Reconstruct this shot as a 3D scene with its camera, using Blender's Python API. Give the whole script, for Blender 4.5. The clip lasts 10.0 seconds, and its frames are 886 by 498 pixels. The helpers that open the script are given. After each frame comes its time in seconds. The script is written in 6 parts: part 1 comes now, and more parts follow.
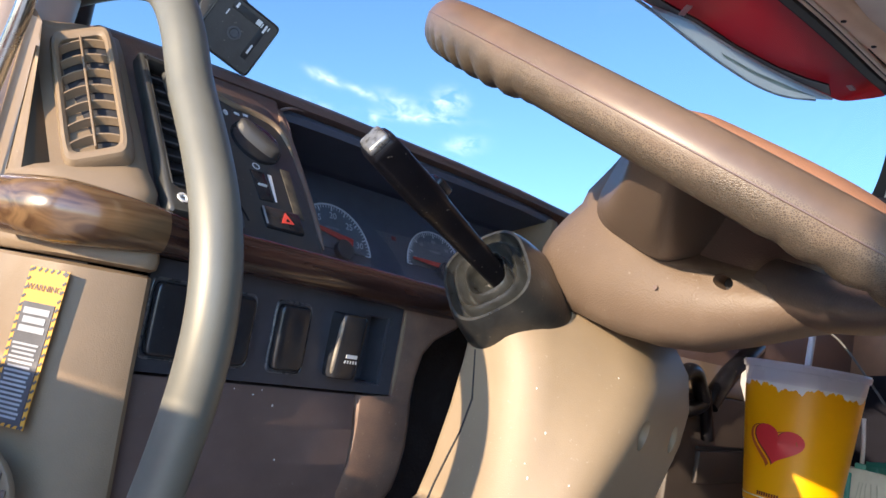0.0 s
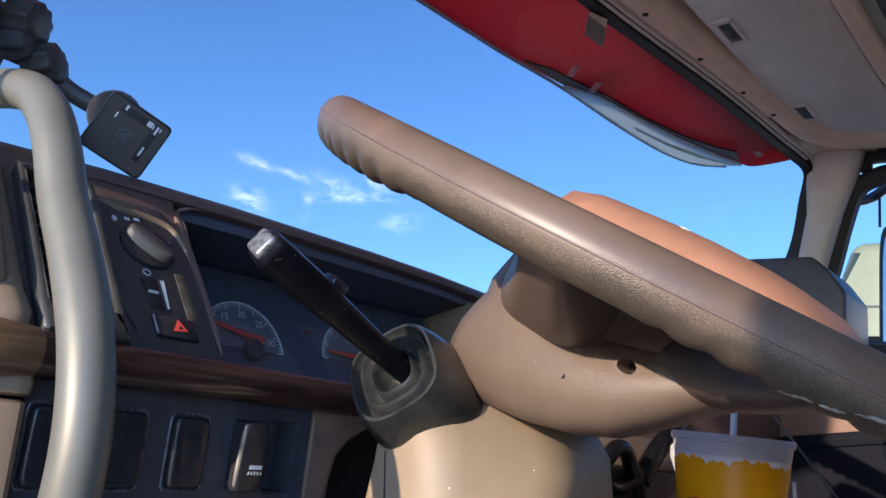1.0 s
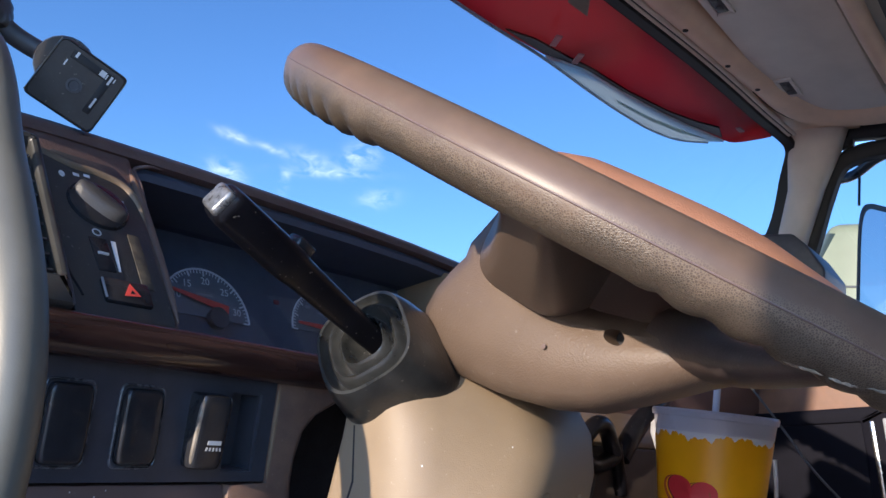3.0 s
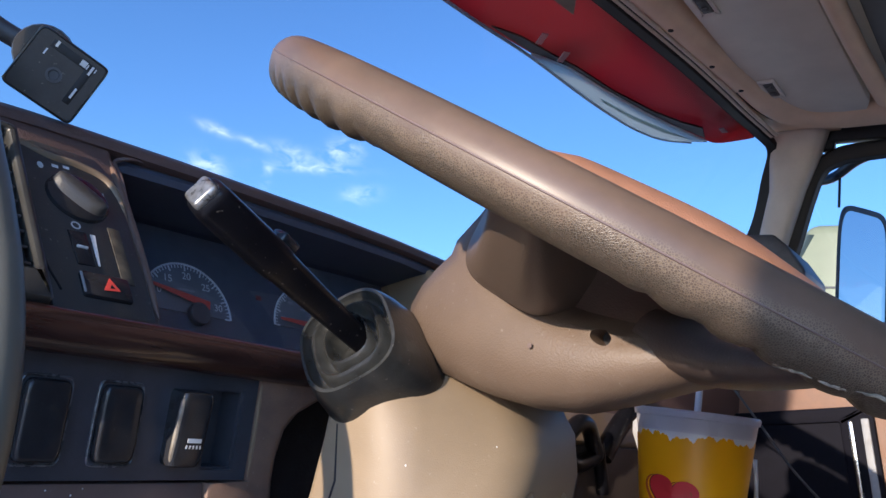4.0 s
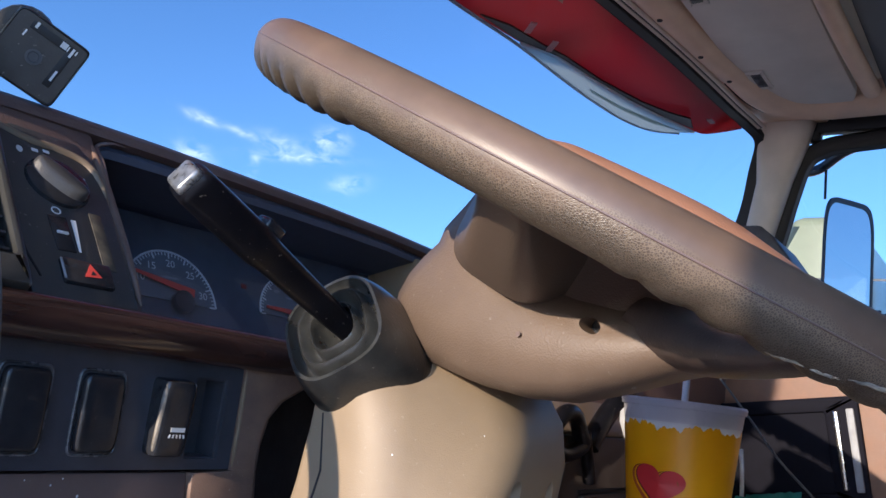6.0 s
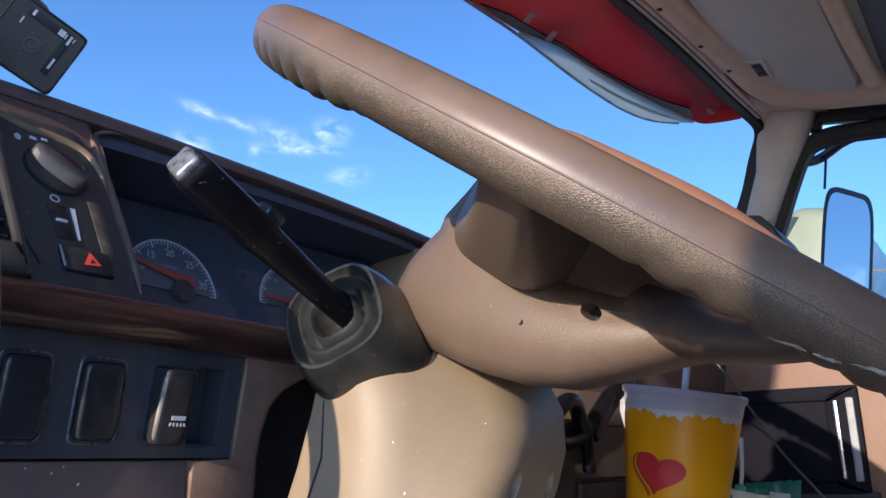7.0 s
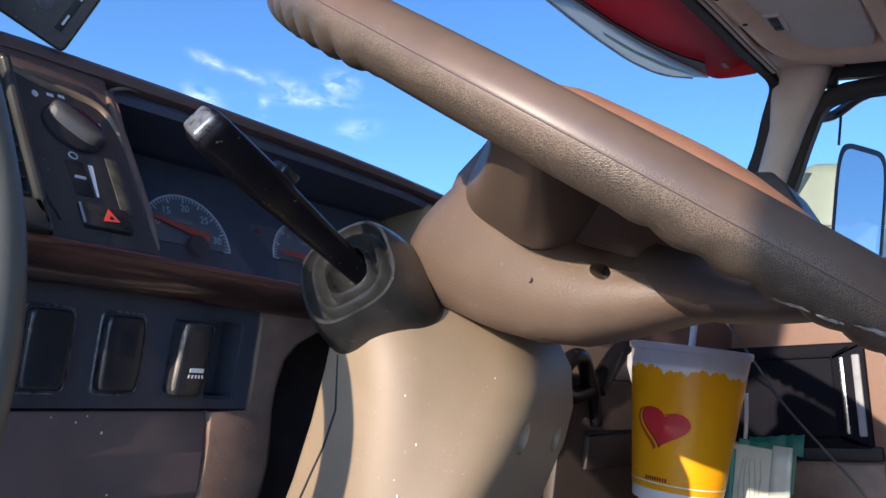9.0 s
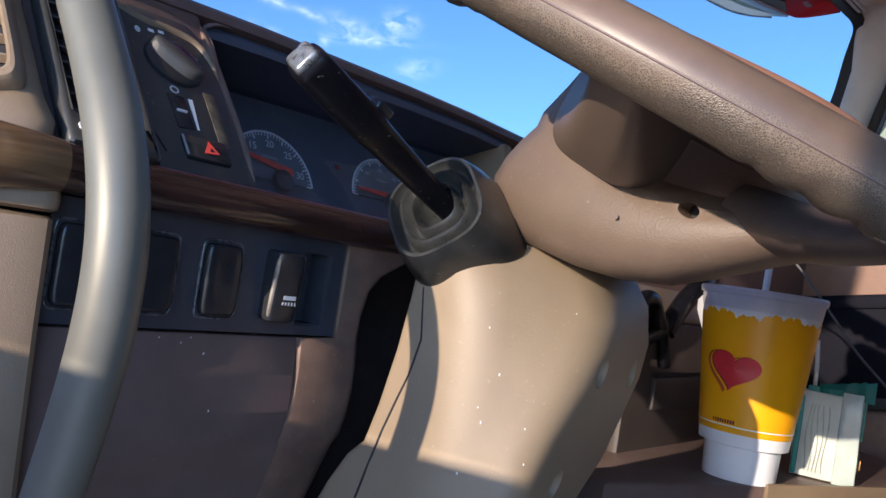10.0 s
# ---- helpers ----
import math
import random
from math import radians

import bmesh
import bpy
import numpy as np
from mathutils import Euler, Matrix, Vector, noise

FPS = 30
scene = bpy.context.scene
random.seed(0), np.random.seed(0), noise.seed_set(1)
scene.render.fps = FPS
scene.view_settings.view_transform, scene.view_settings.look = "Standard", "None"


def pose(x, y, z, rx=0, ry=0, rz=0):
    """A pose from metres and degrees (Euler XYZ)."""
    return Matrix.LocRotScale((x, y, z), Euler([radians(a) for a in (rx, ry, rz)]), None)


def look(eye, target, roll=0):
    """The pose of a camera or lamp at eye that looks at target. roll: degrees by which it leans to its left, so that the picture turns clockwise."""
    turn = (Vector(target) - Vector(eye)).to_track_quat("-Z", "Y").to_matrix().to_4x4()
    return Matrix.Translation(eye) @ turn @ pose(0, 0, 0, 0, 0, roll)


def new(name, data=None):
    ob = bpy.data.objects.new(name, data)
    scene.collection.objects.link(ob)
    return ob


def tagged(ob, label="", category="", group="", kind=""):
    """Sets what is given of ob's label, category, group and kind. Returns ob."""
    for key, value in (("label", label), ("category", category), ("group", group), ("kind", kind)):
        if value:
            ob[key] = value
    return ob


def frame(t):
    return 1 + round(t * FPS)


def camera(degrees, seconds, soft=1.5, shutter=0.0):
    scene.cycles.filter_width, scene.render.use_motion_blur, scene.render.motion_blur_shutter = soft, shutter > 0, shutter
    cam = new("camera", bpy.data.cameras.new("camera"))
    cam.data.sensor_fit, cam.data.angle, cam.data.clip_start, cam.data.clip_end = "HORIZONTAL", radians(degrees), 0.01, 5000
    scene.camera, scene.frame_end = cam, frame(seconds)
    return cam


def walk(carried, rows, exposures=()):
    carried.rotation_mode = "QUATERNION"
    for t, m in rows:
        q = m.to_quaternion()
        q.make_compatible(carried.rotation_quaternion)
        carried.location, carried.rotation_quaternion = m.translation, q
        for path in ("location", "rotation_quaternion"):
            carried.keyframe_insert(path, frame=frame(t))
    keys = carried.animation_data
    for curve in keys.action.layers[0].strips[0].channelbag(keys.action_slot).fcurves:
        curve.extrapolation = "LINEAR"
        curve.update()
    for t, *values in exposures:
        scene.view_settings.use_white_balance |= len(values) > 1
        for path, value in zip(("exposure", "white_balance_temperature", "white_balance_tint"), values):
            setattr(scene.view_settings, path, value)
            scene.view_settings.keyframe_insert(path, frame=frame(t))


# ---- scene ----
cam = camera(57.74, 10.0)
PATH = [
    (0.0, (0.0519, 0.0292, 1.8431), (1.47, 1.424, 2.0521), 10.2),
    (0.2, (0.0526, 0.0298, 1.8532), (1.4628, 1.4018, 2.2122), 7.8),
    (0.5, (0.0575, 0.0282, 1.8582), (1.4938, 1.3592, 2.2652), 6.8),
    (1.0, (0.0709, 0.0203, 1.8576), (1.5482, 1.3026, 2.2736), 6.4),
    (1.5, (0.0927, 0.0257, 1.8519), (1.5836, 1.3039, 2.2309), 6.1),
    (2.0, (0.1022, 0.0339, 1.8506), (1.598, 1.3089, 2.2207), 6.3),
    (3.5, (0.0951, 0.0407, 1.8588), (1.6349, 1.264, 2.2228), 6.9),
    (4.0, (0.099, 0.0436, 1.8576), (1.6508, 1.252, 2.2205), 7.1),
    (4.5, (0.1043, 0.0464, 1.8576), (1.6643, 1.245, 2.2177), 7.2),
    (5.0, (0.1037, 0.0477, 1.8569), (1.6723, 1.237, 2.2109), 7.2),
    (5.5, (0.103, 0.0465, 1.8576), (1.6758, 1.2319, 2.2056), 7.2),
    (7.0, (0.1044, 0.0483, 1.855), (1.6851, 1.2302, 2.1781), 7.0),
    (7.5, (0.1037, 0.0477, 1.855), (1.689, 1.2299, 2.154), 7.0),
    (8.0, (0.1042, 0.0458, 1.8544), (1.6948, 1.2278, 2.1244), 7.1),
    (8.5, (0.1028, 0.0427, 1.8557), (1.6964, 1.2265, 2.0987), 7.1),
    (9.0, (0.0985, 0.0455, 1.8563), (1.6858, 1.2445, 2.0633), 7.4),
    (9.5, (0.0957, 0.0495, 1.8576), (1.6693, 1.2722, 2.0276), 7.7),
    (9.8, (0.0921, 0.0523, 1.8563), (1.6497, 1.3005, 1.9813), 8.3),
    (10.0, (0.0825, 0.0511, 1.85), (1.6022, 1.3505, 1.896), 8.8),
]
EXPOSURE = ((0.0, 2.70, 7200, 14), (0.15, 2.58, 6950, 15), (0.3, 2.30, 6500, 16), (0.5, 2.20, 6350, 16), (10.0, 2.20, 6350, 16))
walk(cam, [(t, look(eye, target, roll)) for t, eye, target, roll in PATH], EXPOSURE)

# ---- world, sun ----
SUN = Vector((1.0, 0.06, -0.24)).normalized()
world = bpy.data.worlds.new("sky")
scene.world = world
world.use_nodes = True
wn, wl = world.node_tree.nodes, world.node_tree.links
wn.clear()
w_out, w_bg = wn.new("ShaderNodeOutputWorld"), wn.new("ShaderNodeBackground")
w_sky, w_mix = wn.new("ShaderNodeTexSky"), wn.new("ShaderNodeMix")
w_sky.sky_type, w_sky.sun_disc = "NISHITA", False
w_sky.sun_elevation, w_sky.sun_rotation = radians(13.4), math.atan2(-SUN.x, -SUN.y)
w_sky.air_density, w_sky.dust_density, w_sky.ozone_density = 1.0, 0.45, 6.0
w_bg.inputs["Strength"].default_value = 0.15
w_mix.data_type = "RGBA"
w_mix.inputs["B"].default_value = (7.4, 7.9, 8.6, 1)
w_geo = wn.new("ShaderNodeTexCoord")


def world_math(op, a, b=None, c=None):
    node = wn.new("ShaderNodeMath")
    node.operation = op
    for i, v in enumerate((a, b, c)):
        if v is None:
            continue
        if isinstance(v, (int, float)):
            node.inputs[i].default_value = v
        else:
            wl.new(v, node.inputs[i])
    return node.outputs[0]


def cloud_wisp(way, wide, high, lean, amount):
    """A soft elongated patch of thin cloud round a direction of the sky."""
    d = Vector(way).normalized()
    right = d.cross(Vector((0, 0, 1))).normalized()
    up = right.cross(d)
    a = radians(lean)
    r2, u2 = right * math.cos(a) + up * math.sin(a), up * math.cos(a) - right * math.sin(a)
    terms = []
    for axis, size in ((r2, wide), (u2, high)):
        dot = wn.new("ShaderNodeVectorMath")
        dot.operation = "DOT_PRODUCT"
        wl.new(w_geo.outputs["Generated"], dot.inputs[0])
        dot.inputs[1].default_value = axis
        scaled = world_math("MULTIPLY_ADD", dot.outputs["Value"], 1 / size, -d.dot(axis) / size)
        terms.append(world_math("MULTIPLY", scaled, scaled))
    fwd = wn.new("ShaderNodeVectorMath")
    fwd.operation = "DOT_PRODUCT"
    wl.new(w_geo.outputs["Generated"], fwd.inputs[0])
    fwd.inputs[1].default_value = d
    front = world_math("GREATER_THAN", fwd.outputs["Value"], 0.0)
    fall = world_math("EXPONENT", world_math("MULTIPLY", world_math("ADD", terms[0], terms[1]), -1.0))
    return world_math("MULTIPLY", world_math("MULTIPLY", fall, amount * 0.40), front)


WISPS = (
    ((0.5486, 0.7882, 0.279), 0.018, 0.006, -12, 0.8), ((0.590, 0.760, 0.271), 0.020, 0.004, -14, 0.7),
    ((0.6606, 0.6972, 0.2783), 0.012, 0.012, 30, 0.8), ((0.6725, 0.6837, 0.2833), 0.014, 0.010, -30, 0.7),
    ((0.5541, 0.7988, 0.2342), 0.020, 0.013, -25, 0.8), ((0.6087, 0.757, 0.2376), 0.006, 0.014, 0, 0.5),
    ((0.6962, 0.6787, 0.2338), 0.020, 0.009, 12, 0.7), ((0.6464, 0.7208, 0.2560), 0.050, 0.006, 6, 0.6),
    ((0.625, 0.735, 0.268), 0.030, 0.010, -8, 0.5),
)
total = None
for wisp in WISPS:
    one = cloud_wisp(*wisp)
    total = one if total is None else world_math("ADD", total, one)
w_map, w_noise = wn.new("ShaderNodeMapping"), wn.new("ShaderNodeTexNoise")
w_map.inputs["Scale"].default_value = (34, 34, 70)
w_noise.inputs["Scale"].default_value, w_noise.inputs["Detail"].default_value = 1.0, 8
w_noise.inputs["Roughness"].default_value, w_noise.inputs["Distortion"].default_value = 0.62, 0.7
wl.new(w_geo.outputs["Generated"], w_map.inputs["Vector"])
wl.new(w_map.outputs["Vector"], w_noise.inputs["Vector"])
lumps = world_math("MULTIPLY", world_math("SUBTRACT", w_noise.outputs["Fac"], 0.40), 5.0)
cover = world_math("MULTIPLY", total, lumps)
clamp = wn.new("ShaderNodeClamp")
wl.new(cover, clamp.inputs["Value"])
clamp.inputs["Max"].default_value = 0.30
wl.new(clamp.outputs["Result"], w_mix.inputs["Factor"])
wl.new(w_sky.outputs["Color"], w_mix.inputs["A"])
wl.new(w_mix.outputs["Result"], w_bg.inputs["Color"])
wl.new(w_bg.outputs["Background"], w_out.inputs["Surface"])

sun = new("sun", bpy.data.lights.new("sun", "SUN"))
sun.data.energy, sun.data.angle, sun.data.color = 2.4, radians(0.6), (1.0, 0.87, 0.70)
sun.matrix_world = look((0, 0, 0), SUN)


# ---- materials ----
def material(name, colour, rough=0.5, metal=0.0, second=None, scale=60.0, grain=0.0, grain_scale=900.0, stain=0.25,
             coat=0.0, spec=0.5, speck=0.0, pebble=False):
    """Colour with large stains and fine grain, relief by noise or pebbled cells."""
    m = bpy.data.materials.new(name)
    m.use_nodes = True
    n, l = m.node_tree.nodes, m.node_tree.links
    b = n["Principled BSDF"]
    b.inputs["Metallic"].default_value = metal
    b.inputs["Specular IOR Level"].default_value = spec
    b.inputs["Coat Weight"].default_value = coat
    b.inputs["Coat Roughness"].default_value = 0.12
    tc = n.new("ShaderNodeTexCoord")
    big = n.new("ShaderNodeTexNoise")
    big.inputs["Scale"].default_value, big.inputs["Detail"].default_value = scale, 6
    big.inputs["Roughness"].default_value = 0.6
    l.new(tc.outputs["Object"], big.inputs["Vector"])
    ramp = n.new("ShaderNodeValToRGB")
    second = second or tuple(c * (1 - stain) for c in colour)
    ramp.color_ramp.elements[0].position, ramp.color_ramp.elements[1].position = 0.35, 0.68
    ramp.color_ramp.elements[0].color, ramp.color_ramp.elements[1].color = (*second, 1), (*colour, 1)
    l.new(big.outputs["Fac"], ramp.inputs["Fac"])
    colour_out = ramp.outputs["Color"]
    if speck:
        dots = n.new("ShaderNodeTexNoise")
        dots.inputs["Scale"].default_value, dots.inputs["Detail"].default_value = 420, 3
        l.new(tc.outputs["Object"], dots.inputs["Vector"])
        mask = n.new("ShaderNodeValToRGB")
        mask.color_ramp.elements[0].position, mask.color_ramp.elements[1].position = 0.68, 0.76
        l.new(dots.outputs["Fac"], mask.inputs["Fac"])
        mul = n.new("ShaderNodeMath")
        mul.operation = "MULTIPLY"
        mul.inputs[1].default_value = speck
        l.new(mask.outputs["Color"], mul.inputs[0])
        mix = n.new("ShaderNodeMix")
        mix.data_type = "RGBA"
        mix.inputs["B"].default_value = (0.55, 0.50, 0.43, 1)
        l.new(mul.outputs[0], mix.inputs["Factor"])
        l.new(colour_out, mix.inputs["A"])
        colour_out = mix.outputs["Result"]
    l.new(colour_out, b.inputs["Base Color"])
    rr = n.new("ShaderNodeMapRange")
    rr.inputs["To Min"].default_value, rr.inputs["To Max"].default_value = max(0.03, rough - 0.08), min(1, rough + 0.1)
    l.new(big.outputs["Fac"], rr.inputs["Value"])
    l.new(rr.outputs["Result"], b.inputs["Roughness"])
    if grain:
        fine = n.new("ShaderNodeTexVoronoi" if pebble else "ShaderNodeTexNoise")
        fine.inputs["Scale"].default_value = grain_scale
        l.new(tc.outputs["Object"], fine.inputs["Vector"])
        bump = n.new("ShaderNodeBump")
        bump.inputs["Strength"].default_value, bump.inputs["Distance"].default_value = grain, 0.0012
        l.new(fine.outputs["Distance" if pebble else "Fac"], bump.inputs["Height"])
        l.new(bump.outputs["Normal"], b.inputs["Normal"])
    return m


def wood(name, light, dark, scale):
    m = material(name, light, 0.22, coat=0.6, scale=25)
    n, l = m.node_tree.nodes, m.node_tree.links
    b = n["Principled BSDF"]
    tc = next(q for q in n if q.type == "TEX_COORD")
    mp = n.new("ShaderNodeMapping")
    mp.inputs["Scale"].default_value = (scale * 0.12, scale, scale * 1.6)
    wave = n.new("ShaderNodeTexNoise")
    wave.inputs["Scale"].default_value, wave.inputs["Detail"].default_value = 1.0, 7
    wave.inputs["Distortion"].default_value = 1.4
    l.new(tc.outputs["Object"], mp.inputs["Vector"])
    l.new(mp.outputs["Vector"], wave.inputs["Vector"])
    ramp = n.new("ShaderNodeValToRGB")
    ramp.color_ramp.elements[0].position, ramp.color_ramp.elements[1].position = 0.38, 0.62
    ramp.color_ramp.elements[0].color, ramp.color_ramp.elements[1].color = (*dark, 1), (*light, 1)
    l.new(wave.outputs["Fac"], ramp.inputs["Fac"])
    l.new(ramp.outputs["Color"], b.inputs["Base Color"])
    return m


def pane(name, tint, gloss=0.03, haze=0.0):
    m = bpy.data.materials.new(name)
    m.use_nodes = True
    n, l = m.node_tree.nodes, m.node_tree.links
    n.clear()
    out, tr, gl = n.new("ShaderNodeOutputMaterial"), n.new("ShaderNodeBsdfTransparent"), n.new("ShaderNodeBsdfGlossy")
    mix = n.new("ShaderNodeMixShader")
    tr.inputs["Color"].default_value, gl.inputs["Roughness"].default_value = (*tint, 1), 0.02
    mix.inputs["Fac"].default_value = gloss
    first = tr.outputs["BSDF"]
    if haze:
        dif, dmix, dust, dr = (n.new("ShaderNodeBsdfDiffuse"), n.new("ShaderNodeMixShader"), n.new("ShaderNodeTexNoise"),
                               n.new("ShaderNodeMapRange"))
        dif.inputs["Color"].default_value = (0.7, 0.7, 0.68, 1)
        dust.inputs["Scale"].default_value, dust.inputs["Detail"].default_value = 5, 8
        dr.inputs["From Min"].default_value, dr.inputs["From Max"].default_value = 0.45, 0.8
        dr.inputs["To Max"].default_value = haze
        l.new(dust.outputs["Fac"], dr.inputs["Value"])
        l.new(dr.outputs["Result"], dmix.inputs["Fac"])
        l.new(tr.outputs["BSDF"], dmix.inputs[1])
        l.new(dif.outputs["BSDF"], dmix.inputs[2])
        first = dmix.outputs["Shader"]
    l.new(first, mix.inputs[1])
    l.new(gl.outputs["BSDF"], mix.inputs[2])
    l.new(mix.outputs["Shader"], out.inputs["Surface"])
    return m


BEIGE = material("beige_plastic", (0.305, 0.226, 0.145), 0.50, grain=0.14, grain_scale=1500, stain=0.14, scale=18, speck=0.25)
HUB = material("tan_moulded_plastic", (0.152, 0.105, 0.074), 0.50, grain=0.15, grain_scale=1000, stain=0.14, scale=22, pebble=True, speck=0.15)
PAD = material("terracotta_pad", (0.37, 0.175, 0.105), 0.55, grain=0.3, grain_scale=800, stain=0.12)
DASH = material("dark_brown_plastic", (0.165, 0.112, 0.098), 0.44, grain=0.12, grain_scale=1500, stain=0.2, scale=30, speck=0.10)
DASH_TOP = material("brown_soft_dash", (0.155, 0.098, 0.085), 0.5, grain=0.35, grain_scale=800, stain=0.2, speck=0.06)
CAP = material("light_brown_plastic", (0.240, 0.170, 0.108), 0.45, grain=0.16, grain_scale=1500, stain=0.15, scale=24)
BLACK = material("black_plastic", (0.072, 0.074, 0.084), 0.42, grain=0.15, grain_scale=1200, stain=0.3, speck=0.05)
SWITCHBLACK = material("satin_black_plastic", (0.056, 0.059, 0.073), 0.34, grain=0.12, grain_scale=1400, stain=0.25, speck=0.05)
# hub brown with shade put into the colour, plus a little grime
SPOKE = material("shaded_brown_spoke", (0.105, 0.074, 0.060), 0.45, second=(0.060, 0.044, 0.038), scale=30, grain=0.2, grain_scale=900, speck=0.08)
GLOSSBLACK = material("gloss_black_plastic", (0.028, 0.029, 0.033), 0.22, grain=0.06, grain_scale=900, stain=0.3, speck=0.04)
DUSTBLACK = material("dusty_black_plastic", (0.045, 0.044, 0.046), 0.42, second=(0.055, 0.051, 0.046), scale=70, grain=0.15, speck=0.25)
RUBBER = material("black_rubber", (0.026, 0.027, 0.026), 0.36, grain=0.15, grain_scale=500, second=(0.016, 0.017, 0.017), scale=90, coat=0.35, speck=0.22, spec=0.45)
# pale grey for peeling leatherette and for a painted bevel highlight
WORNGLINT = material("rubbed_glint_grey", (0.36, 0.32, 0.26), 0.32, second=(0.13, 0.115, 0.095), scale=120)
# lighter black puts the switch frames' edge highlights into the colour
FRAMEEDGE = material("edge_highlight_black", (0.130, 0.130, 0.138), 0.26, second=(0.05, 0.05, 0.055), scale=160, coat=0.4)
# paler than the collar: dust plus the ridges' highlights in the colour
RIBBED = material("dusty_highlit_rubber", (0.046, 0.047, 0.044), 0.28, grain=0.12, grain_scale=500, second=(0.018, 0.019, 0.019), scale=70, coat=0.7, speck=0.25)
RECESS = material("blue_black_soft_plastic", (0.17, 0.19, 0.235), 0.6, grain=0.2, grain_scale=1200, stain=0.15)
# stands for shade in bores, vents and behind panels; also dark joints
DARK = material("cavity_shade_black", (0.022, 0.022, 0.026), 0.8)
STEEL = material("brushed_grey_steel", (0.185, 0.178, 0.146), 0.46, metal=0.3, grain=0.05, grain_scale=1400, stain=0.12, scale=40)
CHROME = material("dull_chrome", (0.55, 0.55, 0.53), 0.25, metal=1.0, stain=0.2)
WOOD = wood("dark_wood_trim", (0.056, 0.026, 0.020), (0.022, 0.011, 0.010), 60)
# same wood as the strip, with sunlight put into its colour
WOODLIT = wood("sunlit_wood_trim", (0.190, 0.110, 0.052), (0.070, 0.036, 0.018), 60)
CORNER = material("worn_brown_leatherette", (0.225, 0.140, 0.100), 0.36, second=(0.15, 0.096, 0.074), scale=45, grain=0.2, grain_scale=1100, speck=0.25)
# near-black that holds the shade of the footwell hollow
FOOTWELL = material("footwell_shade", (0.045, 0.042, 0.048), 0.9, grain=0.6, grain_scale=300, stain=0.4)
CARPET = material("grey_brown_carpet", (0.28, 0.26, 0.25), 0.9, grain=0.6, grain_scale=300, stain=0.3)
NAVY = material("hood_lining_plastic", (0.085, 0.100, 0.145), 0.6, grain=0.2, grain_scale=1200, stain=0.2)
SEAL = material("rubber_seal", (0.016, 0.017, 0.019), 0.6, stain=0.3)
LINER = material("grey_beige_headliner", (0.79, 0.75, 0.70), 0.75, grain=0.5, grain_scale=1500, stain=0.10, scale=14)
FLAP = material("grey_flap_vinyl", (0.74, 0.71, 0.67), 0.6, grain=0.4, grain_scale=1500, stain=0.10, scale=14)
TRIM = material("tan_interior_trim", (0.86, 0.63, 0.465), 0.5, grain=0.25, grain_scale=900, stain=0.12, scale=16)
INTERIOR = material("grey_interior_cloth", (0.25, 0.235, 0.23), 0.7, grain=0.25, grain_scale=900, stain=0.15, scale=12)
PILLAR = material("pale_pillar_trim", (0.72, 0.64, 0.56), 0.5, grain=0.2, grain_scale=900, stain=0.12, scale=16)
MAUVE = material("mauve_brown_trim", (0.46, 0.37, 0.345), 0.5, grain=0.08, grain_scale=1200, stain=0.15, scale=20)
RED = material("red_truck_paint", (0.46, 0.022, 0.028), 0.28, coat=0.8, stain=0.25, scale=9)
WHITE = material("white_paint", (0.78, 0.78, 0.76), 0.45, stain=0.12)
ORANGE = material("orange_print", (0.62, 0.30, 0.045), 0.5, stain=0.1)
HEART = material("red_print", (0.70, 0.04, 0.05), 0.4, stain=0.08)
HEARTLINE = material("dark_red_line", (0.22, 0.02, 0.02), 0.5)
PACKWHITE = material("white_carton", (0.60, 0.62, 0.54), 0.5, stain=0.15, scale=60)
PACKTEAL = material("teal_carton", (0.02, 0.27, 0.235), 0.4, stain=0.15)
FILM = material("clear_film", (0.46, 0.53, 0.49), 0.2, stain=0.15)
NEEDLE = material("red_needle", (0.86, 0.085, 0.06), 0.5, stain=0.05)
DIAL = material("cluster_panel", (0.12, 0.135, 0.175), 0.5)
GAUGE = material("dial_face", (0.20, 0.215, 0.245), 0.5)
MARK = material("grey_white_print", (0.86, 0.87, 0.87), 0.6)
FAINT = material("faint_grey_print", (0.36, 0.37, 0.39), 0.6)
YARD = material("concrete_yard", (0.52, 0.485, 0.43), 0.85, grain=0.6, grain_scale=60, scale=3, stain=0.3)
GREENTRUCK = material("pale_green_cab_paint", (0.34, 0.36, 0.22), 0.4, coat=0.4, stain=0.1, scale=4)
TRUCKWHITE = material("white_truck_paint", (0.75, 0.74, 0.70), 0.4, coat=0.4, stain=0.1, scale=4)
TRUCKYELLOW = material("ochre_truck_paint", (0.65, 0.45, 0.14), 0.45, stain=0.1, scale=4)
GLASS = pane("windscreen_glass", (0.345, 0.37, 0.39), gloss=0.008, haze=0.02)
SIDEGLASS = pane("side_glass", (0.38, 0.405, 0.425))
DOORGLASS = pane("door_glass", (0.80, 0.80, 0.79))


